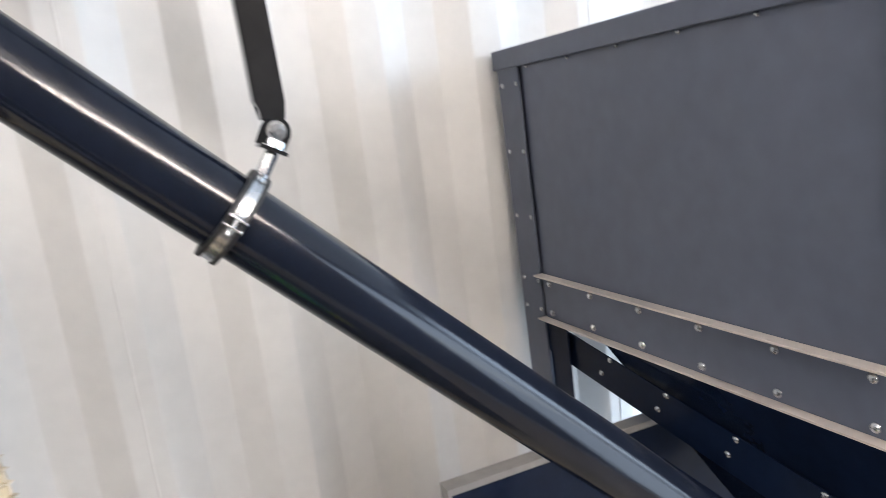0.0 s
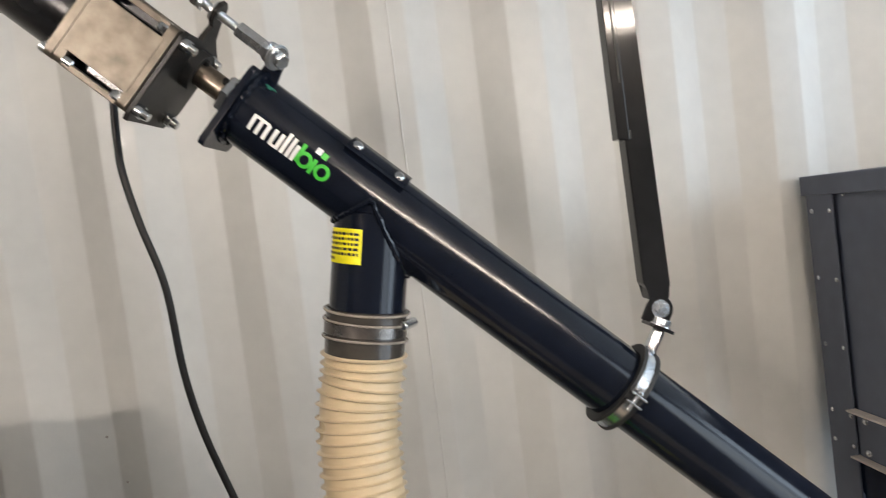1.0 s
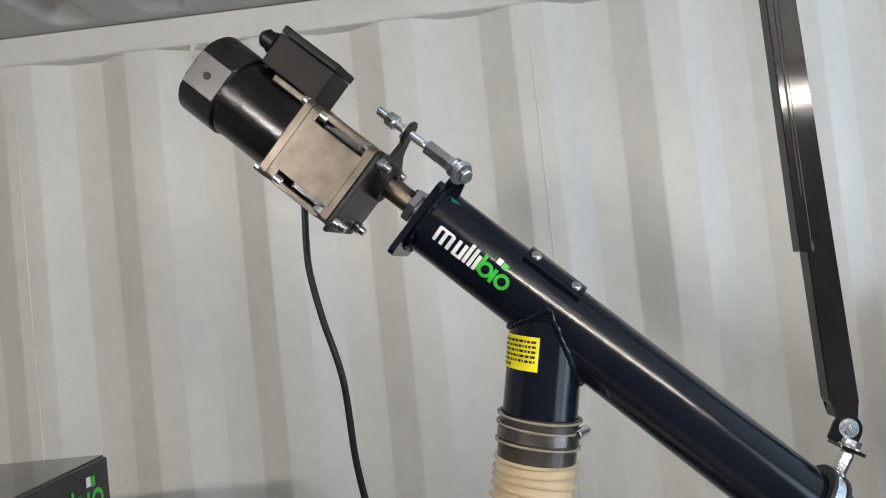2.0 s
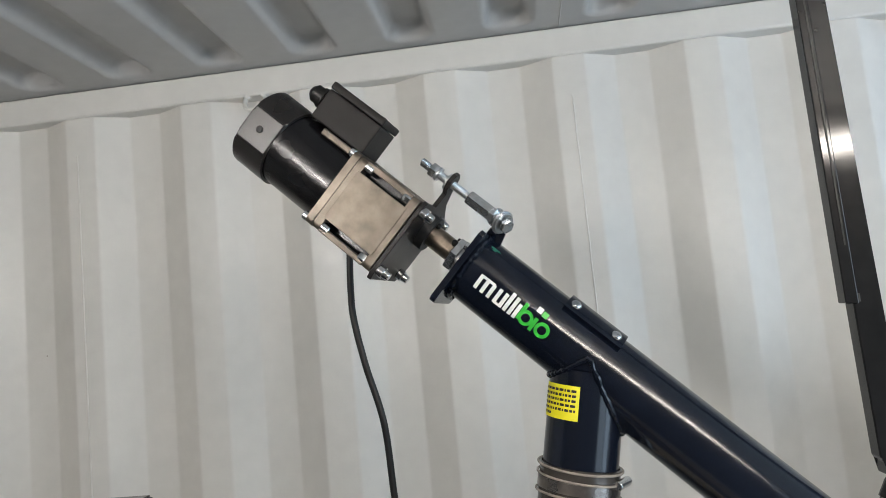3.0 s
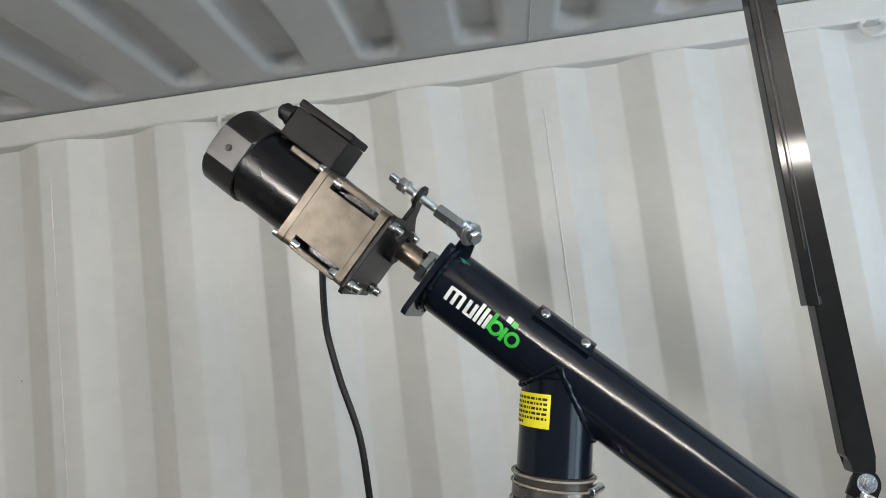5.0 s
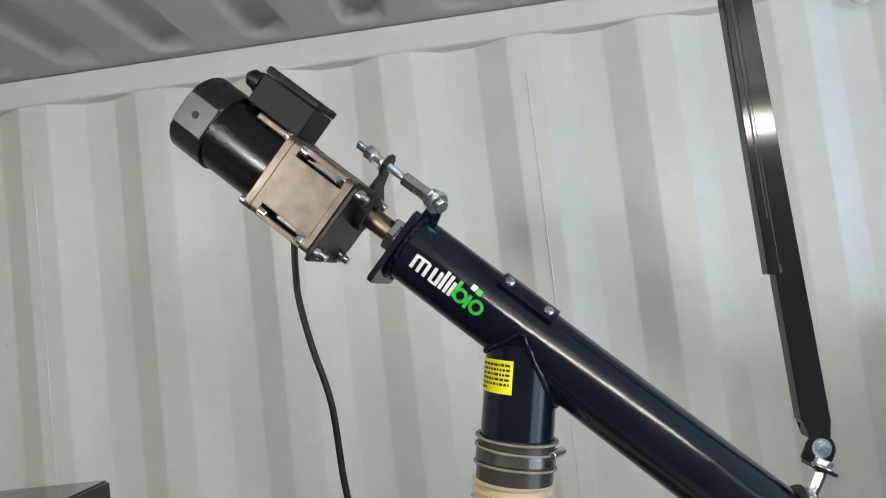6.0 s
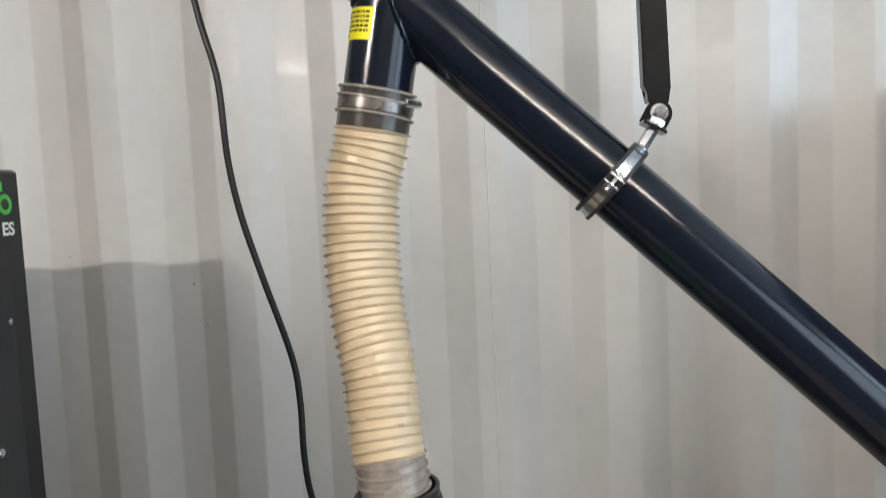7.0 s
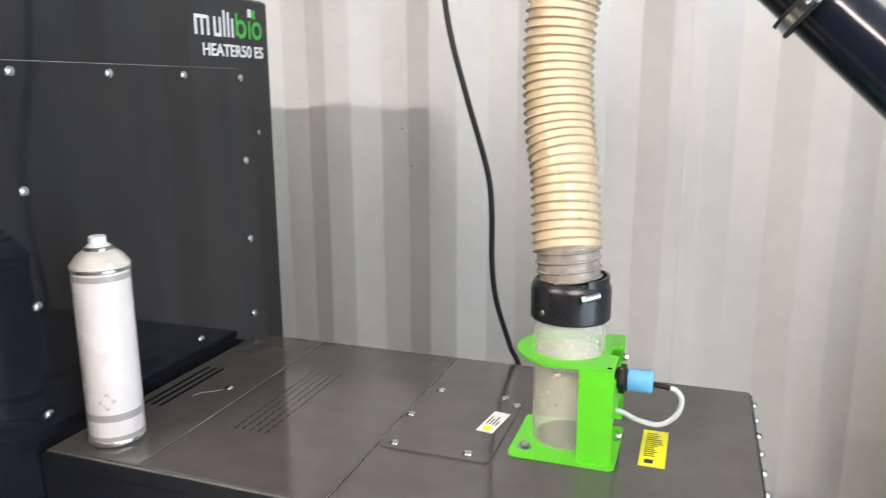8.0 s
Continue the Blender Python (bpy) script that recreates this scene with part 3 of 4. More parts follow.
for s, f in ((0.303, 0.036), (0.368, 0.036), (0.303, -0.008), (0.368, -0.008)):
    part("lid_screw", rod((s, f, 0.068), (s, f, 0.0694), 0.0026, 12), M_CABLE, tb)
gl = lathe([(0.0095, 0), (0.0095, 0.006), (0.0125, 0.007), (0.0125, 0.013), (0.0105, 0.014), (0.0105, 0.022), (0.006, 0.027)], (0.372, 0.016, 0.046), (1, 0, 0), 18)
part("cable_gland", gl, M_CABLE, tb)
# bracket plate at the output side
plate = prism([(0.058, -0.064), (0.058, 0.020), (0.052, 0.026), (0.018, 0.026), (0.016, 0.044), (0.026, 0.048), (0.031, 0.057), (0.028, 0.066), (0.020, 0.070), (0.011, 0.066), (0.006, 0.052), (-0.010, 0.034), (-0.030, 0.026), (-0.046, 0.020), (-0.046, -0.050), (-0.034, -0.070), (0.044, -0.070), (0.054, -0.072)],
              lambda a, b, d: Vector((d, a, b)), 0.2035, 0.2085, 0.0008)
br = part("bracket_plate", plate, M_DARKSTEEL, gear, "dark laser-cut bracket plate with rod ear")
for f, n in ((0.052, -0.058), (0.052, 0.015), (-0.022, 0.015), (-0.022, -0.058)):
    part("bolt", lathe([(0.0062, 0), (0.0066, 0.001), (0.0066, 0.007), (0.0052, 0.0075), (0.0045, 0.013), (0.0040, 0.014)], (0.2035, f, n), (-1, 0, 0), 18), M_ZINC, br)
part("seal_ring", pipe((0.2035, 0, 0), (0.193, 0, 0), 0.0205, 0.007, 32), M_RUBBER, gear)
# tie rod
TF, TN = 0.020, 0.0565
tie = part("tie_rod", rod((0.246, TF, TN), (0.160, TF, TN), 0.0040, 18, bevel=0.0008), M_ZINC, gear, "zinc-plated threaded tie rod")
part("thread", sweep([Vector((0.246 - 0.0013 * k / 12, TF + 0.0042 * math.cos(k * math.pi / 6), TN + 0.0042 * math.sin(k * math.pi / 6))) for k in range(12 * 46)], 0.0005, 5), M_ZINC, tie)
part("end_nut", nut((0.224, TF, TN), (1, 0, 0), 0.0085, 0.009), M_ZINC, tie)
part("lock_nut", lathe([(0.0080, 0), (0.0080, 0.003)], (0.2215, TF, TN), (1, 0, 0), 18), M_ZINC, tie)
part("ear_washer", rod((0.2085, TF, TN), (0.2105, TF, TN), 0.010, 24), M_ZINC, tie)
part("coupling_nut", lathe([(0.0075, 0), (0.0085, 0.0015), (0.0085, 0.0335), (0.0075, 0.035)], (0.147, TF, TN), (1, 0, 0), 6), M_ZINC, tie, "long hexagon coupling nut")
PA = Vector((-0.85, 0.52, -0.05)).normalized()
PC = Vector((0.139, 0.021, TN))
for d0, d1, r in ((-0.010, -0.0075, 0.0105), (-0.0070, 0.001, 0.0075), (0.0015, 0.0038, 0.0132), (0.0042, 0.0058, 0.0118)):
    part("washer", rod(PC + PA * d0, PC + PA * d1, r, 28, bevel=0.0006), M_ZINC, tie)
part("pivot_bolt", bolt_head(PC + PA * 0.0058, PA, 0.0080, 0.0075, False), M_ZINC, tie)

# ---- motor cable ----
cable_pts = spline([(0.612, -0.765, 1.935), (0.600, -0.725, 1.915), (0.590, -0.703, 1.885), (0.585, -0.700, 1.840), (0.583, -0.700, 1.800), (0.584, -0.700, 1.766), (0.594, -0.700, 1.710), (0.611, -0.700, 1.637), (0.617, -0.700, 1.540), (0.629, -0.700, 1.468), (0.652, -0.700, 1.386),
                    (0.683, -0.699, 1.282), (0.690, -0.697, 1.220), (0.690, -0.694, 1.146), (0.695, -0.684, 1.082), (0.711, -0.660, 1.005), (0.728, -0.650, 0.940), (0.735, -0.640, 0.70), (0.74, -0.62, 0.30), (0.76, -0.60, 0.02), (0.85, -0.56, 0.006)], 10)
alone("power_cable", sweep(cable_pts, 0.0042, 12), M_CABLE, "thin black power cable hanging from motor behind heater", "cable")

# ---- pipe clamp and hanger ----
clamp = thing("pipe_clamp", AUGER @ pose(-0.327, 0, 0), "zinc-plated pipe clamp with rubber lining round tube", "pipe clamp")


def half_ring(r0, r1, w, a0, a1, n=28):
    bm = bmesh.new()
    rings = []
    for k in range(n + 1):
        a = radians(a0 + (a1 - a0) * k / n)
        rings.append([bm.verts.new((s, r * math.cos(a), r * math.sin(a))) for s, r in ((-w, r0), (w, r0), (w, r1), (-w, r1))])
    for p, q in zip(rings, rings[1:]):
        for k in range(4):
            bm.faces.new((p[k], p[(k + 1) % 4], q[(k + 1) % 4], q[k]))
    bm.faces.new(rings[0])
    bm.faces.new(list(reversed(rings[-1])))
    return bm


def lip(w):
    bm = half_ring(R + 0.0040, R + 0.0086, 0.0019, 0, 359.9, 60)
    bm.transform(Matrix.Translation((w, 0, 0)))
    return bm


part("rubber_lining", half_ring(R - 0.001, R + 0.0045, 0.0085, 0, 359.9, 60), M_RUBBER, clamp, "black rubber lining")
for w in (-0.0072, 0.0072):
    part("rubber_lip", lip(w), M_RUBBER, clamp)
part("upper_band", half_ring(R + 0.0045, R + 0.0072, 0.0056, 5, 175), M_ZINC, clamp)
part("lower_band", half_ring(R + 0.0045, R + 0.0072, 0.0056, 185, 355), M_ZINC, clamp)
for sg in (1, -1):
    for a in (6, -6):
        y, z = (R + 0.005) * math.cos(radians(a)) * sg, (R + 0.005) * math.sin(radians(a))
        part("clamp_ear", box((-0.0085, min(y, y + sg * 0.012), z - 0.0011), (0.0085, max(y, y + sg * 0.013), z + 0.0011), 0.0006), M_ZINC, clamp)
    part("clamp_screw", rod((0, sg * (R + 0.0115), -0.012), (0, sg * (R + 0.0115), 0.012), 0.0024, 12), M_ZINC, clamp)
    part("screw_head", rod((0, sg * (R + 0.0115), 0.0058), (0, sg * (R + 0.0115), 0.0092), 0.0046, 18, bevel=0.001), M_ZINC, clamp)
part("boss", rod((0, 0, R + 0.007), (0, 0, R + 0.010), 0.0075, 24, bevel=0.0008), M_ZINC, clamp)

EYE_P = Vector((1.129, -0.812, 1.556))
hanger = thing("hanger_strut", pose(1.122, -0.80, 2.37), "satin black steel hanger strut reaching the roof", "strut")
HU = hanger.matrix_world.inverted()


def hang(bm):
    bm.transform(HU)
    return bm


NA = Vector(AUGER.col[2][:3]).normalized()
CU, CV = Vector((0.87, 0, -0.48)), Vector((0.48, 0, 0.87))


def at_clevis(a, b, d):
    return EYE_P + CU * a + CV * b + Vector((0, d, 0))


arch = [(-0.0145, -0.016), (0.0145, -0.016)] + [(0.0145 * math.cos(radians(a)), 0.0145 * math.sin(radians(a))) for a in range(0, 181, 15)]
part("clevis", hang(prism(arch, at_clevis, -0.0080, -0.0045, 0.0006)), M_STRUT, hanger, "black rounded clevis plate")
part("clevis_foot", hang(prism(rounded(-0.0135, -0.0330, 0.0135, -0.0050, 0.003), lambda a, b, d: at_clevis(a, d, b), -0.0195, -0.0160, 0.0006)), M_STRUT, hanger, "black folded clevis foot")
part("clevis_bolt", hang(bolt_head(at_clevis(0.0, 0.001, -0.0080), (0, -1, 0), 0.0066, 0.0065)), M_ZINC, hanger)
part("bolt_end", hang(rod(at_clevis(0.0, 0.001, -0.0145), at_clevis(0.0, 0.001, -0.0167), 0.0040, 14, bevel=0.0006)), M_ZINC, hanger)
part("foot_washer", hang(rod(at_clevis(0.0, -0.0160, -0.0235), at_clevis(0.0, -0.0145, -0.0235), 0.0105, 24)), M_ZINC, hanger)
part("foot_nut", hang(nut(at_clevis(0.0, -0.0145, -0.0235), CV, 0.0088, 0.0068)), M_ZINC, hanger)
BOSS = AUGER @ Vector((-0.327, 0, R + 0.006))
top_p = at_clevis(0.0, -0.0195, -0.0235)
part("hexagon_spacer", hang(nut(BOSS, top_p - BOSS, 0.0066, (top_p - BOSS).length)), M_ZINC, hanger, "zinc-plated hexagon spacer")
inner = prism([(1.1135, 1.585), (1.1175, 1.580), (1.1175, 1.568), (1.1392, 1.566), (1.1414, 1.582), (1.1176, 2.37), (1.0960, 2.37)], lambda a, b, d: Vector((a, d, b)), -0.823, -0.803, 0.0014)
part("inner_bar", hang(inner), M_STRUT, hanger, "satin black square steel bar")
outer = prism([(1.1020, 1.734), (1.1145, 1.732), (1.1040, 2.37), (1.0930, 2.37)], lambda a, b, d: Vector((a, d, b)), -0.826, -0.808, 0.0010)
ch = part("outer_channel", hang(outer), M_STRUT, hanger, "black adjusting channel with long slot")
# dark strip on the face paints the shade of the slot
part("slot", hang(prism([(1.1085, 1.79), (1.1100, 1.79), (1.1010, 2.34), (1.0995, 2.34)], lambda a, b, d: Vector((a, d, b)), -0.8268, -0.8262)), M_INK, ch)
part("end_block", hang(box((1.1125, -0.8255, 1.734), (1.1165, -0.815, 1.742), 0.0005)), M_INK, ch)

# ---- flexible hose ----
hose = thing("flexible_hose", pose(0.829, -0.83, 1.10), "cream ribbed flexible hose between spout and inlet", "hose")
HO = hose.matrix_world.inverted()


def hosed(bm):
    bm.transform(HO)
    return bm


centre = spline([J + DOWN * 0.146, J + DOWN * 0.170, (0.8088, -0.818, 1.492), (0.8063, -0.827, 1.424), (0.8127, -0.843, 1.3555), (0.8244, -0.862, 1.298), (0.8310, -0.881, 1.239), (0.8348, -0.8895, 1.212)], 60)
lens_ = [0.0]
for a, b in zip(centre, centre[1:]):
    lens_.append(lens_[-1] + (b - a).length)
total, pitch = lens_[-1], 0.0104
path, radii = [], []
steps = int(total / pitch * 16)
for k in range(steps + 1):
    d = total * k / steps
    i = max(1, int(np.searchsorted(lens_, d)))
    i = min(i, len(centre) - 1)
    t = (d - lens_[i - 1]) / max(1e-9, lens_[i] - lens_[i - 1])
    path.append(centre[i - 1].lerp(centre[i], t))
    ph = (d / pitch) % 1.0
    slim = 1.0 - 0.06 * d / total
    radii.append(slim * (0.0392 + 0.0044 * math.exp(-((ph - 0.5) / 0.085) ** 2)))
part("ribbed_body", hosed(sweep(path, radii, 56)), M_HOSE, hose, "cream translucent hose with raised spiral ribs", edge=75)
prof = [(0.0390, 0.106), (0.0412, 0.1065), (0.0408, 0.110), (0.0402, 0.1125), (0.0402, 0.1175), (0.0404, 0.130), (0.0402, 0.134), (0.0400, 0.140), (0.0398, 0.150)]
part("upper_cuff", hosed(lathe(prof, J, DOWN, 64, caps=False)), M_CUFF, hose, "grey smoky hose end over spout")
for d in (0.1075, 0.1175, 0.1345):
    ringpath = []
    for k in range(61):
        a = 2 * math.pi * k / 60
        ringpath.append(J + DOWN * (d + 0.0012 * math.sin(a + d * 90)) + (SPX * math.cos(a) + SPY * math.sin(a)) * 0.0422)
    part("wire_ring", hosed(sweep(ringpath, 0.0013, 8)), M_SMOKE, hose, "pale moulded wire ring")
part("band_clamp", hosed(pipe(J + DOWN * 0.1195, J + DOWN * 0.1300, 0.0416, 0.0012)), M_DULL, hose, "dull steel band clamp")
side = Vector((0.93, -0.36, 0)).normalized()
q = J + DOWN * 0.1250
part("clamp_screw", hosed(rod(q + side * 0.044 + Vector((-0.006, -0.012, 0)), q + side * 0.047 + Vector((0.004, 0.012, 0)), 0.0048, 14, bevel=0.0008)), M_ZINC, hose)
prof = [(0.0355, 0.0)]
for k in range(4):
    prof += [(0.0360, 0.003 + 0.0110 * k), (0.0360, 0.0055 + 0.0110 * k), (0.0384, 0.0068 + 0.0110 * k), (0.0384, 0.0080 + 0.0110 * k), (0.0360, 0.0095 + 0.0110 * k)]
part("lower_cuff", hosed(lathe(prof, (0.8340, -0.8885, 1.222), (0.12, -0.05, -1), 64, caps=False)), M_SMOKE, hose, "grey smoky hose end with wire rings")

# ---- sight tube inlet ----
TOP = 0.980
CX, CY = 0.848, -0.892
OX = -0.007
inlet = thing("sight_tube", pose(CX, CY, TOP), "dusty clear sight tube with black collar on green bracket", "sight tube")
col = part("collar", lathe([(0.0395, 0.203), (0.0425, 0.200), (0.0460, 0.194), (0.0466, 0.190), (0.0466, 0.158), (0.0458, 0.156), (0.0418, 0.156)], (OX, 0, 0), (0, 0, 1), 64, caps=False), M_COLLAR, inlet, "black rubber reducing collar")
tongue = half_ring(0.0405, 0.0440, 0.0055, -55, 75, 20)
tongue.transform(Matrix(((0, 1, 0, OX), (0, 0, 1, 0), (1, 0, 0, 0.2015), (0, 0, 0, 1))))
part("collar_tongue", tongue, M_COLLAR, col, "raised torn rubber edge")
part("collar_clip", rod((0.013, -0.0455, 0.189), (0.030, -0.0345, 0.193), 0.0046, 14, bevel=0.0008), M_ZINC, col)
part("clip_screw", nut((0.011, -0.0468, 0.1885), (0.8, 0.55, 0.15), 0.0062, 0.006), M_ZINC, col)
part("collar_screw", rivet((-0.033, -0.0387, 0.168), (-0.55, -0.83, 0), 0.0036, 0.002), M_DULL, col)
tube = part("clear_tube", pipe((OX, 0, 0.004), (OX, 0, 0.175), 0.0415, 0.0025), M_GLASS, inlet, "clear plastic tube clouded with pale dust")
tube.visible_shadow = False
part("dust_floor", rod((OX, 0, 0.0042), (OX, 0, 0.006), 0.0375, 40), M_SHEET, inlet)
base = part("base_plate", prism(rounded(-0.065, -0.066, 0.057, 0.044, 0.006), lambda a, b, d: Vector((a, b, d)), 0.0, 0.004, 0.0006), M_GREEN, inlet, "bright green bracket base")
part("base_bolt", bolt_head((-0.048, -0.046, 0.004), (0, 0, 1), 0.0060, 0.006), M_ZINC, base)
part("sensor_mount", box((0.0490, -0.054, 0.050), (0.0525, 0.062, 0.0960), 0.0006), M_GREEN, inlet, "bright green sensor plate")
part("front_flange", box((0.0140, -0.0585, 0.004), (0.0525, -0.0555, 0.1130), 0.0006), M_GREEN, inlet)
part("back_flange", box((0.0350, 0.0630, 0.004), (0.0525, 0.0660, 0.1130), 0.0006), M_GREEN, inlet)
# plate round the tube, with a gap for the sensor
ringp = [(0.0525, -0.0585), (0.0140, -0.0585)] + [(OX + 0.0610 * math.cos(radians(a)), 0.0625 * math.sin(radians(a))) for a in range(268, 54, -8)]
ringp += [(0.0360, 0.0660), (0.0525, 0.0660), (0.0525, 0.022), (0.0420, 0.020), (0.0420, -0.009), (0.0525, -0.012)]
hole = [(OX + 0.0425 * math.cos(radians(a)), 0.0425 * math.sin(radians(a))) for a in range(0, 360, 8)]
bm = bmesh.new()
for z in (0.1132, 0.1166):
    o = [bm.verts.new((a, b, z)) for a, b in ringp]
    h = [bm.verts.new((a, b, z)) for a, b in hole]
    eds = [bm.edges.new((l[k], l[(k + 1) % len(l)])) for l in (o, h) for k in range(len(l))]
    bmesh.ops.triangle_fill(bm, edges=eds, use_beauty=True)
    if z < 0.115:
        o0, h0 = o, h
for lo_, hi_ in ((o0, o), (h0, h)):
    for k in range(len(lo_)):
        bm.faces.new((lo_[k], lo_[(k + 1) % len(lo_)], hi_[(k + 1) % len(hi_)], hi_[k]))
part("ring_plate", bm, M_GREEN, inlet, "bright green plate round the tube")
# black disc on the uncut plate paints the shade in the hole
part("fold_hole", rod((0.0470, -0.0540, 0.1165), (0.0470, -0.0540, 0.1170), 0.0028, 14), M_SLOTSHADE, inlet)
for a, b, z in ((0.0525, 0.038, 0.098), (0.0525, -0.006, 0.098), (0.0525, -0.012, 0.018)):
    part("plate_bolt", bolt_head((a, b, z), (1, 0, 0), 0.0042, 0.006), M_ZINC, inlet)
part("pellet", rod((-0.0160, -0.0398, 0.0960), (-0.0095, -0.0418, 0.0975), 0.0034, 12, bevel=0.0009), M_PELLET, inlet, "single pale pellet against tube")
sens = part("sensor", lathe([(0.0118, 0.0), (0.0128, 0.001), (0.0128, 0.025), (0.0120, 0.027), (0.0105, 0.028)], (0.0640, -0.018, 0.0925), (1, 0, 0), 32), M_BLUE, inlet, "blue capacitive level sensor")
part("sensor_thread", rod((0.0425, -0.018, 0.0925), (0.0640, -0.018, 0.0925), 0.0122, 28), M_CABLE, sens)
part("sensor_nut", nut((0.0540, -0.018, 0.0925), (1, 0, 0), 0.0172, 0.008), M_CABLE, sens)
part("cable_boot", rod((0.0915, -0.018, 0.0900), (0.111, -0.019, 0.0885), 0.0032, 14), M_CABLE, sens)
part("sensor_cable", sweep(spline([(0.109, -0.019, 0.0887), (0.1175, -0.019, 0.086), (0.1235, -0.019, 0.076), (0.1195, -0.019, 0.058), (0.102, -0.019, 0.043), (0.077, -0.019, 0.045), (0.060, -0.019, 0.052), (0.0450, -0.018, 0.054)], 10), 0.0030, 10), M_GREYCABLE, sens, "light grey sensor cable")

# ---- heater body ----
HX0, HX1, HY0, HY1 = 0.260, 1.060, -1.117, -0.672
heater = thing("pellet_burner_housing", pose((HX0 + HX1) / 2, (HY0 + HY1) / 2, 0), "low dark grey sheet-metal burner housing with panelled top", "heater housing")
HI = heater.matrix_world.inverted()


def heat(bm):
    bm.transform(HI)
    return bm


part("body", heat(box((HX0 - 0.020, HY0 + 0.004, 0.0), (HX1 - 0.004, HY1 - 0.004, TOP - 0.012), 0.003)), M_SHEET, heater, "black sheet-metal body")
for k, (a, b) in enumerate(((HX0, 0.3911), (0.3919, 0.6276), (0.6284, HX1))):
    tp = part("top_panel", heat(box((a, HY0, TOP - 0.012), (b, HY1, TOP), 0.0022)), M_HEATTOP, heater, "dark top panel with wall sheen in its grey")
    if k == 0:
        # slots are not cut, black strips paint the shade inside them
        for j in range(3):
            part("vent_slot", heat(box((0.2765 + 0.0128 * j, -0.976, TOP - 0.001), (0.2815 + 0.0128 * j, -0.834, TOP + 0.0003))), M_SLOTSHADE, tp)
        part("screw", heat(rivet((0.3575, -0.894, TOP), (0, 0, 1), 0.006, 0.003)), M_ZINC, tp)
    if k == 1:
        # slits are likewise dark slivers laid on the panel for their shade
        for j in range(5):
            bm = bmesh.new()
            for i in range(13):
                box((0.4400 + 0.0112 * j, -1.000 + 0.0160 * i, TOP - 0.001), (0.4418 + 0.0112 * j, -0.9895 + 0.0160 * i, TOP + 0.0003), bm=bm)
            part("vent_row", heat(bm), M_SHEET, tp, "row of short punched vent slits")
scuff = sweep(spline([(0.326, -0.934, TOP), (0.331, -0.921, TOP), (0.341, -0.914, TOP), (0.352, -0.903, TOP)], 6), 0.0009, 6)
part("scratch", heat(scuff), M_WORN_GLINT, heater, "curved bare scratch in the paint")
# pale strips on the worn seams paint the light their edges catch
for x in (0.3915, 0.6280):
    part("worn_edge_highlight", heat(box((x - 0.0004, HY0 + 0.001, TOP - 0.0012), (x + 0.0004, HY1 - 0.001, TOP + 0.0002))), M_WORN_GLINT, heater, "worn sheet edge with its highlight painted pale")
# painted highlight along the front lip
part("front_edge_highlight", heat(box((HX0, HY0 - 0.0022, TOP - 0.0030), (HX1, HY0 - 0.0004, TOP - 0.0018))), M_WORN_GLINT, heater)
part("front_lip", heat(box((HX0, HY0 - 0.002, TOP - 0.022), (HX1, HY0 - 0.0002, TOP - 0.0032), 0.0008)), M_SHEET, heater)
part("side_flange", heat(box((HX1 + 0.0002, HY0, 0.45), (HX1 + 0.0030, HY1, TOP - 0.004), 0.0008)), M_SHEET, heater)
for k in range(9):
    part("flange_rivet", heat(rivet((HX1 + 0.0030, -0.70 - 0.048 * k, TOP - 0.0075), (1, 0, 0), 0.0055, 0.005)), M_ZINC, heater)
ac = part("access_plate", heat(prism(rounded(0.6310, -0.9865, 0.7690, -0.7950, 0.010), lambda a, b, d: Vector((a, b, d)), TOP, TOP + 0.0022, 0.0006)), M_HEATTOP, heater, "dark grey screwed access plate")
for a, b in ((0.6490, -0.9755), (0.7405, -0.9730), (0.6385, -0.8950), (0.6500, -0.8095), (0.7420, -0.8085), (0.7630, -0.8260)):
    part("plate_screw", heat(rivet((a, b, TOP + 0.0022), (0, 0, 1), 0.0058, 0.0035)), M_ZINC, ac)
lb = part("white_label", heat(box((-0.011, -0.030, 0), (0.011, 0.030, 0.0006), m=pose(0.747, -0.884, TOP + 0.0024, 0, 0, -8))), M_WHITE, ac, "small white label with dark print")
bm = bmesh.new()
for k, w in enumerate((0.022, 0.016, 0.024, 0.012)):
    box((-0.0070 + 0.0042 * k, -0.008, 0.0006), (-0.0056 + 0.0042 * k, -0.008 + w, 0.0009), bm=bm, m=pose(0.747, -0.884, TOP + 0.0024, 0, 0, -8))
part("printed_text", heat(bm), M_INK, lb)
part("warning_triangle", heat(box((-0.005, -0.026, 0.0006), (0.005, -0.014, 0.0009), m=pose(0.747, -0.884, TOP + 0.0024, 0, 0, -8))), M_YELLOW, lb)
ys = part("yellow_label", heat(box((0.929, -0.932, TOP), (0.9585, -0.839, TOP + 0.0006))), M_YELLOW, heater, "yellow label with black print")
bm = bmesh.new()
rng = random.Random(4)
for k in range(12):
    box((0.9335, -0.908 + 0.0053 * k, TOP + 0.0006), (0.9335 + rng.uniform(0.010, 0.021), -0.9064 + 0.0053 * k, TOP + 0.0009), bm=bm)
box((0.935, -0.925, TOP + 0.0006), (0.945, -0.916, TOP + 0.0009), bm=bm)
part("printed_text", heat(bm), M_INK, ys)

# ---- tall heater cabinet ----
BX0, BX1, BY0, BY1, BZ = -0.42, 0.236, -1.36, -0.550, 1.545
cab = thing("heater_cabinet", pose(BX1, (BY0 + BY1) / 2, 0), "tall glossy black heater cabinet with screwed cover panel", "heater")
CI = cab.matrix_world.inverted()


def cabi(bm):
    bm.transform(CI)
    return bm


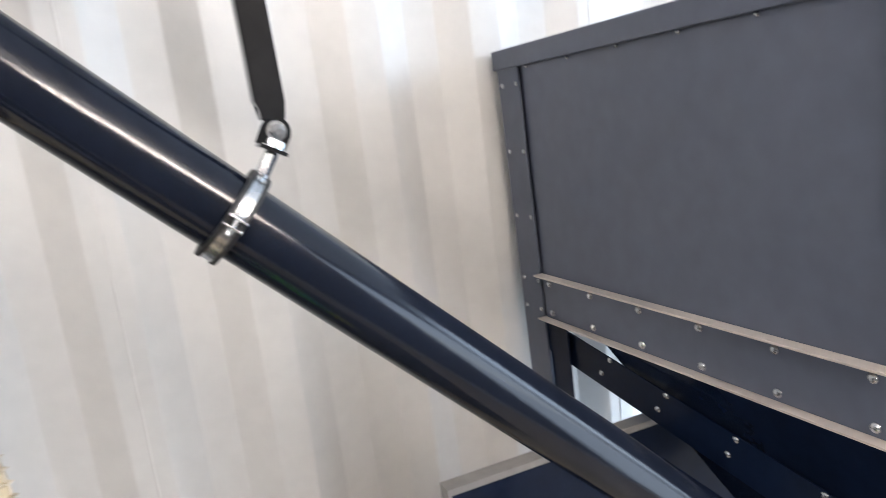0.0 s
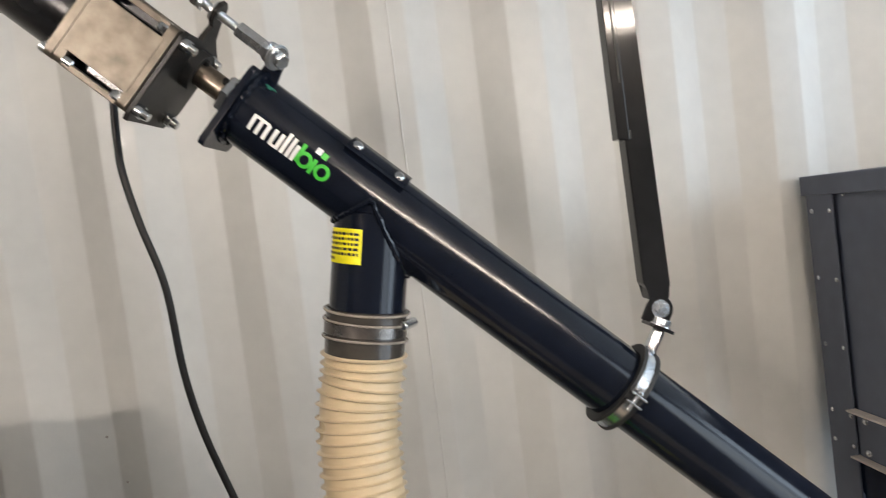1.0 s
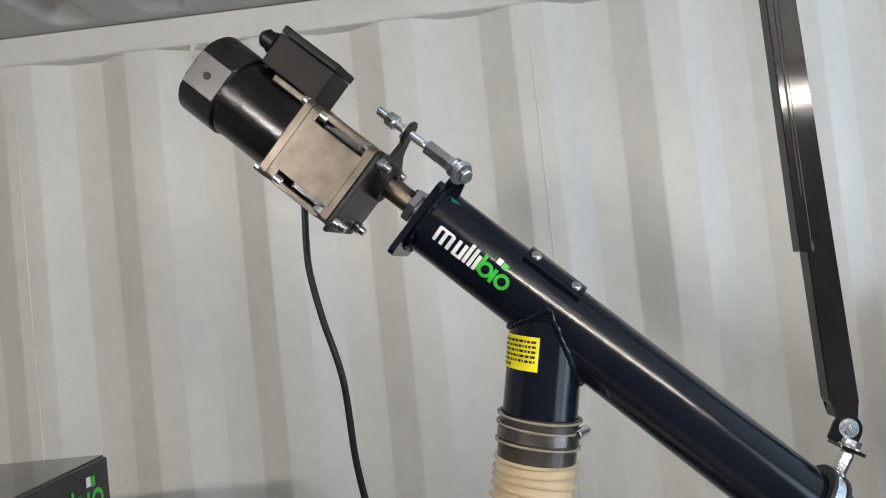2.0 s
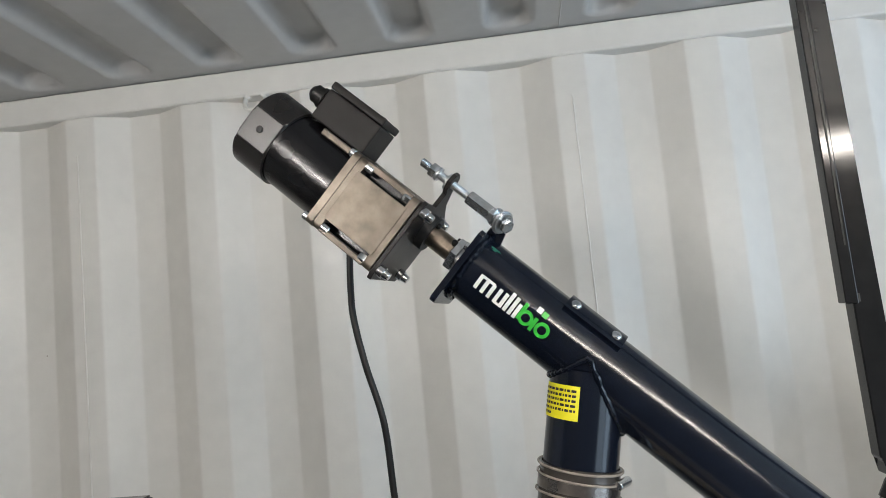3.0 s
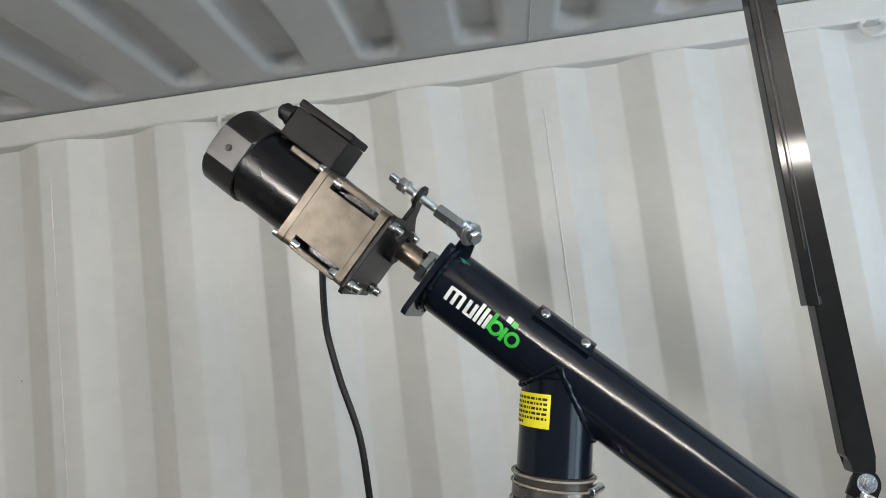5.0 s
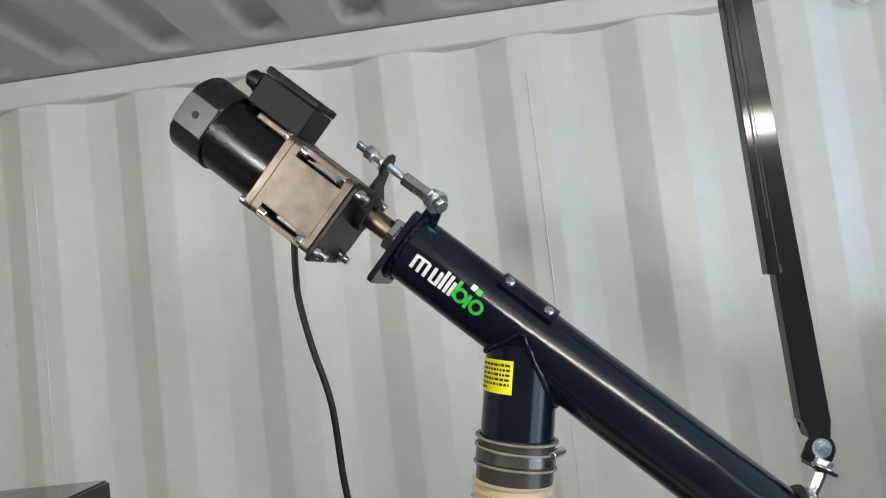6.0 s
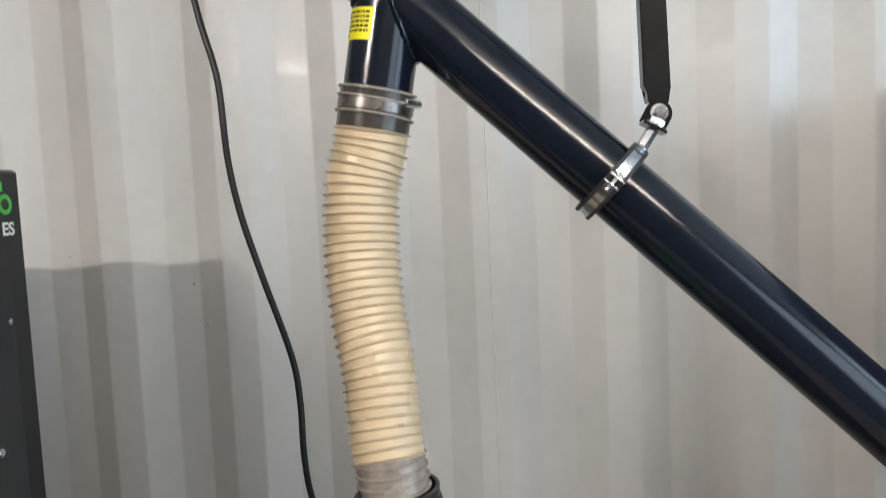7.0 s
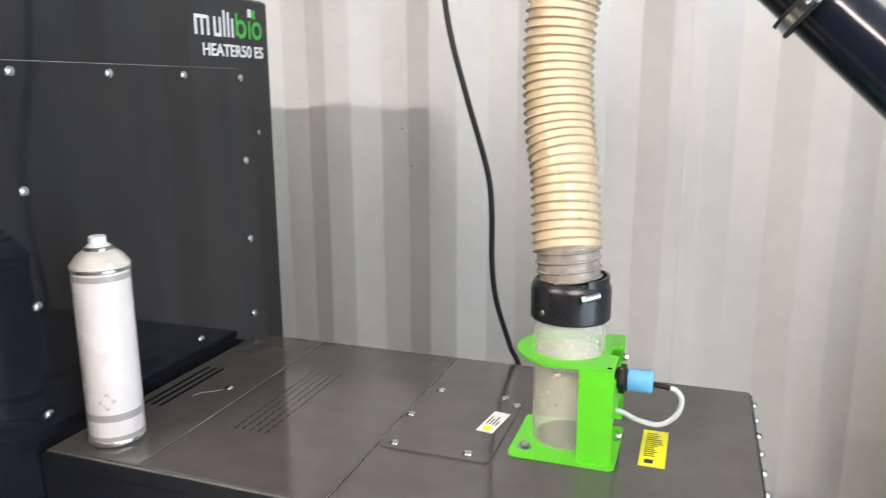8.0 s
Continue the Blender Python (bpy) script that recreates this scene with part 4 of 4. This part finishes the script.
part("body", cabi(box((BX0, BY0, 0.0), (BX1, BY1, BZ), 0.004)), M_PANEL, cab)
part("top_sheet", cabi(box((BX0, BY0 + 0.001, BZ - 0.0005), (BX1 - 0.006, BY1 - 0.001, BZ + 0.002), 0.0008)), M_HEATTOP, cab, "dark grey top sheet")
cvr = part("cover_panel", cabi(box((BX1, -1.300, 0.60), (BX1 + 0.003, -0.592, 1.431), 0.0008)), M_PANEL, cab, "glossy black screwed cover panel")
FX = BX1 + 0.003
# thin pale strip paints the highlight on the cover's worn top edge
part("worn_edge_highlight", cabi(box((BX1 + 0.0005, -1.299, 1.4308), (FX + 0.0002, -0.655, 1.4318))), M_WORN_GLINT, cvr, "worn sheet edge with its highlight painted pale")
for y, z in ((-1.087, 1.419), (-0.939, 1.419), (-0.791, 1.419), (-0.648, 1.416), (-0.646, 1.279), (-0.647, 1.143), (-0.649, 1.008), (-0.798, 1.008), (-1.088, 1.284), (-1.089, 1.146), (-1.092, 1.009), (-1.235, 1.419), (-1.235, 1.28), (-1.235, 1.14)):
    part("cover_screw", cabi(rivet((FX, y, z), (1, 0, 0), 0.0068, 0.004)), M_ZINC, cvr)
part("edge_screw", cabi(rivet((BX1, -0.600, 1.324), (1, 0, 0), 0.0060, 0.004)), M_ZINC, cab)
def flat(bm, y0, y1, z0, z1, h=0.0006):
    vs = [bm.verts.new((BX1 + h, y, z)) for y, z in ((y0, z0), (y1, z0), (y1, z1), (y0, z1))]
    bm.faces.new(vs)


def flat_ring(bm, y, z, r0, r1, h=0.0006, n=32):
    vs = [[bm.verts.new((BX1 + h, y + r * math.cos(2 * math.pi * k / n), z + r * math.sin(2 * math.pi * k / n))) for k in range(n)] for r in (r0, r1)]
    for k in range(n):
        bm.faces.new((vs[0][k], vs[0][(k + 1) % n], vs[1][(k + 1) % n], vs[1][k]))


LZ = 1.4805
WHITE_BARS = [(y - 0.003, y + 0.003, 0, h, 0.0006) for y, h in ((-0.750, 0.030), (-0.735, 0.029), (-0.720, 0.029), (-0.703, 0.030), (-0.689, 0.030), (-0.678, 0.041), (-0.667, 0.039), (-0.656, 0.030))]
WHITE_BARS += [(-0.750, -0.720, 0.0245, 0.0300, 0.0008), (-0.703, -0.689, -0.0005, 0.005, 0.0008), (-0.611, -0.600, 0.036, 0.049, 0.0006)]
GREEN_BARS = [(-0.6475, -0.6420, 0.004, 0.040, 0.0009), (-0.611, -0.605, 0.0, 0.030, 0.0006), (-0.599, -0.589, 0.034, 0.048, 0.0006)]
for nm, bars, mat in (("white_stroke", WHITE_BARS, M_WHITE), ("green_stroke", GREEN_BARS, M_LOGOGREEN)):
    for y0, y1, z0, z1, h in bars:
        bm = bmesh.new()
        flat(bm, y0, y1, LZ + z0, LZ + z1, h)
        part(nm, cabi(bm), mat, cab)
for y in (-0.632, -0.586):
    bm = bmesh.new()
    flat_ring(bm, y, LZ + 0.015, 0.0085, 0.0152)
    part("green_ring", cabi(bm), M_LOGOGREEN, cab, "green printed ring")
fc = bpy.data.curves.new("model_text", "FONT")
fc.body, fc.size, fc.extrude, fc.offset = "HEATER50 ES", 0.0265, 0.0003, 0.0006
fo = bpy.data.objects.new("model_text", fc)
scene.collection.objects.link(fo)
bpy.context.view_layer.update()
tm = bpy.data.meshes.new_from_object(fo.evaluated_get(bpy.context.evaluated_depsgraph_get()))
tm.name = "model_text"
bpy.data.objects.remove(fo)
width = max(v.co.x for v in tm.vertices)
tm.transform(Matrix.Translation((BX1 + 0.0006, -0.738, 1.4505)) @ Matrix(((0, 0, 1, 0), (0.168 / width, 0, 0, 0), (0, 1, 0, 0), (0, 0, 0, 1))))
tm.transform(CI)
tm.materials.clear()
tm.materials.append(M_WHITE)
to = new("model_text", tm)
to.parent = cab

# ---- spray can ----
can = thing("spray_can", pose(0.318, -1.066, TOP + 0.0002) @ Matrix.Diagonal((1, 1, 1.13, 1)), "white printed aerosol spray can with white nozzle", "spray can")
part("body", lathe([(0.0300, 0.0), (0.0325, 0.0015), (0.0330, 0.004), (0.0322, 0.006), (0.0322, 0.186), (0.0328, 0.188), (0.0328, 0.191), (0.0318, 0.193)], (0, 0, 0), (0, 0, 1), 56), M_CAN, can, "white printed tin body")
part("base_rim", lathe([(0.0326, 0.0008), (0.0334, 0.002), (0.0334, 0.005), (0.0324, 0.0065)], (0, 0, 0), (0, 0, 1), 56, caps=False), M_CANMETAL, can)
part("shoulder", lathe([(0.0326, 0.190), (0.0333, 0.192), (0.0333, 0.195), (0.0305, 0.198), (0.0260, 0.204), (0.0185, 0.209), (0.0150, 0.210), (0.0150, 0.2125), (0.0120, 0.2135)], (0, 0, 0), (0, 0, 1), 56), M_SHOULDER, can, "domed cream tin shoulder")
part("shoulder_rim", lathe([(0.0328, 0.1880), (0.0342, 0.1892), (0.0342, 0.1915), (0.0326, 0.1930)], (0, 0, 0), (0, 0, 1), 56, caps=False), M_CANMETAL, can, "rolled tin rim")
part("neck_rim", lathe([(0.0150, 0.2085), (0.0168, 0.2095), (0.0168, 0.2120), (0.0150, 0.2130)], (0, 0, 0), (0, 0, 1), 40, caps=False), M_CANMETAL, can)
part("nozzle", lathe([(0.0125, 0.2125), (0.0125, 0.2145), (0.0098, 0.2155), (0.0095, 0.2225), (0.0080, 0.2238), (0.0002, 0.2240)], (0, 0, 0), (0, 0, 1), 28), M_WHITE, can, "white plastic nozzle")
for z0, z1 in ((0.007, 0.012), (0.029, 0.037), (0.1795, 0.1855)):
    part("print_band", pipe((0, 0, z0), (0, 0, z1), 0.03235, 0.0002, 56), M_CANGREY, can, "grey printed band")
bm = bmesh.new()
for k in range(7):
    z = 0.085 + 0.014 * k + (0.004 if k % 2 else 0)
    n = 14
    for j in range(n):
        a0, a1 = radians(215 + j * 10), radians(224 + j * 10)
        vs = [bm.verts.new((0.03228 * math.cos(a), 0.03228 * math.sin(a), zz)) for a, zz in ((a0, z), (a1, z), (a1, z + 0.0009), (a0, z + 0.0009))]
        bm.faces.new(vs)
part("printed_text", bm, M_PRINT, can)
bm = bmesh.new()
for sgn in range(4):
    a, b = radians(300), 0.052
    c = [(0, 0.010), (0.010, 0), (0, -0.010), (-0.010, 0)]
    (u0, v0), (u1, v1) = c[sgn], c[(sgn + 1) % 4]
    vs = [bm.verts.new((0.0324 * math.cos(a + u / 0.0324), 0.0324 * math.sin(a + u / 0.0324), b + v)) for u, v in ((u0, v0), (u1, v1), (u1 * 0.78, v1 * 0.78), (u0 * 0.78, v0 * 0.78))]
    bm.faces.new(vs)
part("hazard_diamond", bm, M_PINK, can)

# ---- fuel hopper ----
HFX = 1.770
hop = thing("fuel_hopper", pose(HFX, -0.66, 0), "anthracite sheet-metal fuel hopper on riveted corner posts", "hopper")
HP = pose(0, -0.17, 1.16, -1.4) @ pose(0, 0.17, -1.16)
HP = hop.matrix_world.inverted() @ HP


def hopp(bm):
    bm.transform(HP)
    return bm


FY = -1.07
part("side_panel", hopp(box((HFX + 0.006, FY + 0.1, 1.060), (HFX + 0.009, -0.176, 1.614))), M_HOPPER, hop, "large flat anthracite panel")
part("top_rim", hopp(box((HFX - 0.006, FY, 1.6115), (HFX + 0.62, -0.074, 1.6520), 0.002)), M_HOPPER, hop, "folded anthracite top rim")
part("core", hopp(box((HFX + 0.012, FY + 0.02, 1.065), (HFX + 0.60, -0.094, 1.612))), M_HOPPER, hop)
post = part("corner_post", hopp(box((HFX - 0.002, -0.172, -0.005), (HFX + 0.001, -0.085, 1.6115), 0.0008)), M_HOPPER, hop, "anthracite riveted corner post")
part("post_return", hopp(box((HFX + 0.001, -0.088, -0.005), (HFX + 0.10, -0.085, 1.6115), 0.0008)), M_HOPPER, hop)
part("front_post", hopp(box((HFX - 0.002, FY, -0.035), (HFX + 0.001, FY + 0.10, 1.6115), 0.0008)), M_HOPPER, hop)
for z in (1.578, 1.437, 1.2965, 1.1555, 1.092):
    for y in (-0.1020, -0.1615):
        part("rivet", hopp(rivet((HFX - 0.002, y, z), (-1, 0, 0), 0.0052, 0.003)), M_ZINC, post)
part("waist_band", hopp(box((HFX - 0.001, FY + 0.1, 1.078), (HFX + 0.003, -0.180, 1.170), 0.0008)), M_HOPPER, hop, "anthracite bolted waist band")
for z in (1.1715, 1.0760):
    part("ledge", hopp(box((HFX - 0.018, FY + 0.1, z - 0.0022), (HFX + 0.004, -0.170, z + 0.0015), 0.0006)), M_TRIM, hop, "pale folded sheet edge")
for k in range(10):
    y = -0.2055 - 0.1472 * k
    if y < FY + 0.12:
        break
    for z in (1.0915, 1.1550):
        part("band_bolt", hopp(rivet((HFX - 0.001, y - (0.0015 if z < 1.1 else 0), z), (-1, 0, 0), 0.0075, 0.0055)), M_ZINC, hop)
for k in range(8):
    part("rim_screw", hopp(rivet((HFX + 0.006, -0.198 - 0.1478 * k, 1.6085), (-1, 0, 0), 0.0042, 0.004)), M_ZINC, hop)
# funnel under the band
bm = bmesh.new()
ft = [(HFX + 0.004, FY + 0.1, 1.062), (HFX + 0.60, FY + 0.1, 1.062), (HFX + 0.60, -0.34, 1.062), (HFX + 0.02, -0.34, 1.062)]
fb = [(HFX + 0.20, -1.00, 0.50), (HFX + 0.42, -1.00, 0.50), (HFX + 0.42, -0.86, 0.50), (HFX + 0.20, -0.86, 0.50)]
va, vb = [bm.verts.new(p) for p in ft], [bm.verts.new(p) for p in fb]
for k in range(4):
    bm.faces.new((va[k], va[(k + 1) % 4], vb[(k + 1) % 4], vb[k]))
bm.faces.new(vb)
bm.faces.new(va)
part("funnel", hopp(bm), M_NAVY, hop, "glossy black funnel bottom")
part("inner_leg", hopp(box((HFX + 0.004, -0.246, -0.005), (HFX + 0.007, -0.172, 1.074), 0.0006)), M_NAVY, hop, "black inner leg beside the corner post")
# brace strip with paired bolts
bd = Vector((0, -0.99, -0.145)).normalized()
b0 = Vector((HFX + 0.014, -0.200, 1.056))
bu = Vector((0, 0.145, -0.99)).normalized()
bm = bmesh.new()
vs = [bm.verts.new(b0 + bd * d + bu * w + Vector((x, 0, 0))) for x in (0, 0.003) for d, w in ((-0.05, 0), (0.84, 0), (0.84, 0.072), (-0.05, 0.072))]
for f in ((0, 1, 2, 3), (4, 5, 6, 7), (0, 1, 5, 4), (1, 2, 6, 5), (2, 3, 7, 6), (3, 0, 4, 7)):
    bm.faces.new([vs[k] for k in f])
strip = part("funnel_flange", hopp(bm), M_NAVY, hop, "black bolted funnel flange")
for k in range(5):
    for y, z in ((-0.377 - 0.1585 * k, 1.0260 - 0.0240 * k), (-0.344 - 0.1650 * k, 0.9907 - 0.0226 * k)):
        part("flange_bolt", hopp(rivet((HFX + 0.014, y, z), (-1, 0, 0), 0.0060, 0.004)), M_ZINC, strip)


# ---- feed box below the hopper ----
feed = thing("feed_box", pose(1.60, -0.42, 0), "dark blue-black feed box with pale folded rim", "feed box")
FB = feed.matrix_world.inverted()
bx = box((1.394, -0.440, 0.0), (2.10, -0.412, 0.915), 0.003)
bx.transform(FB)
part("body", bx, M_NAVY, feed)
for lo_, hi_ in (((1.389, -0.4455, 0.906), (2.10, -0.411, 0.919)), ((1.389, -0.4450, 0.0), (1.3965, -0.411, 0.9055))):
    bx = box(lo_, hi_, 0.0012)
    bx.transform(FB)
    part("rim", bx, M_RIM, feed, "pale folded sheet rim")
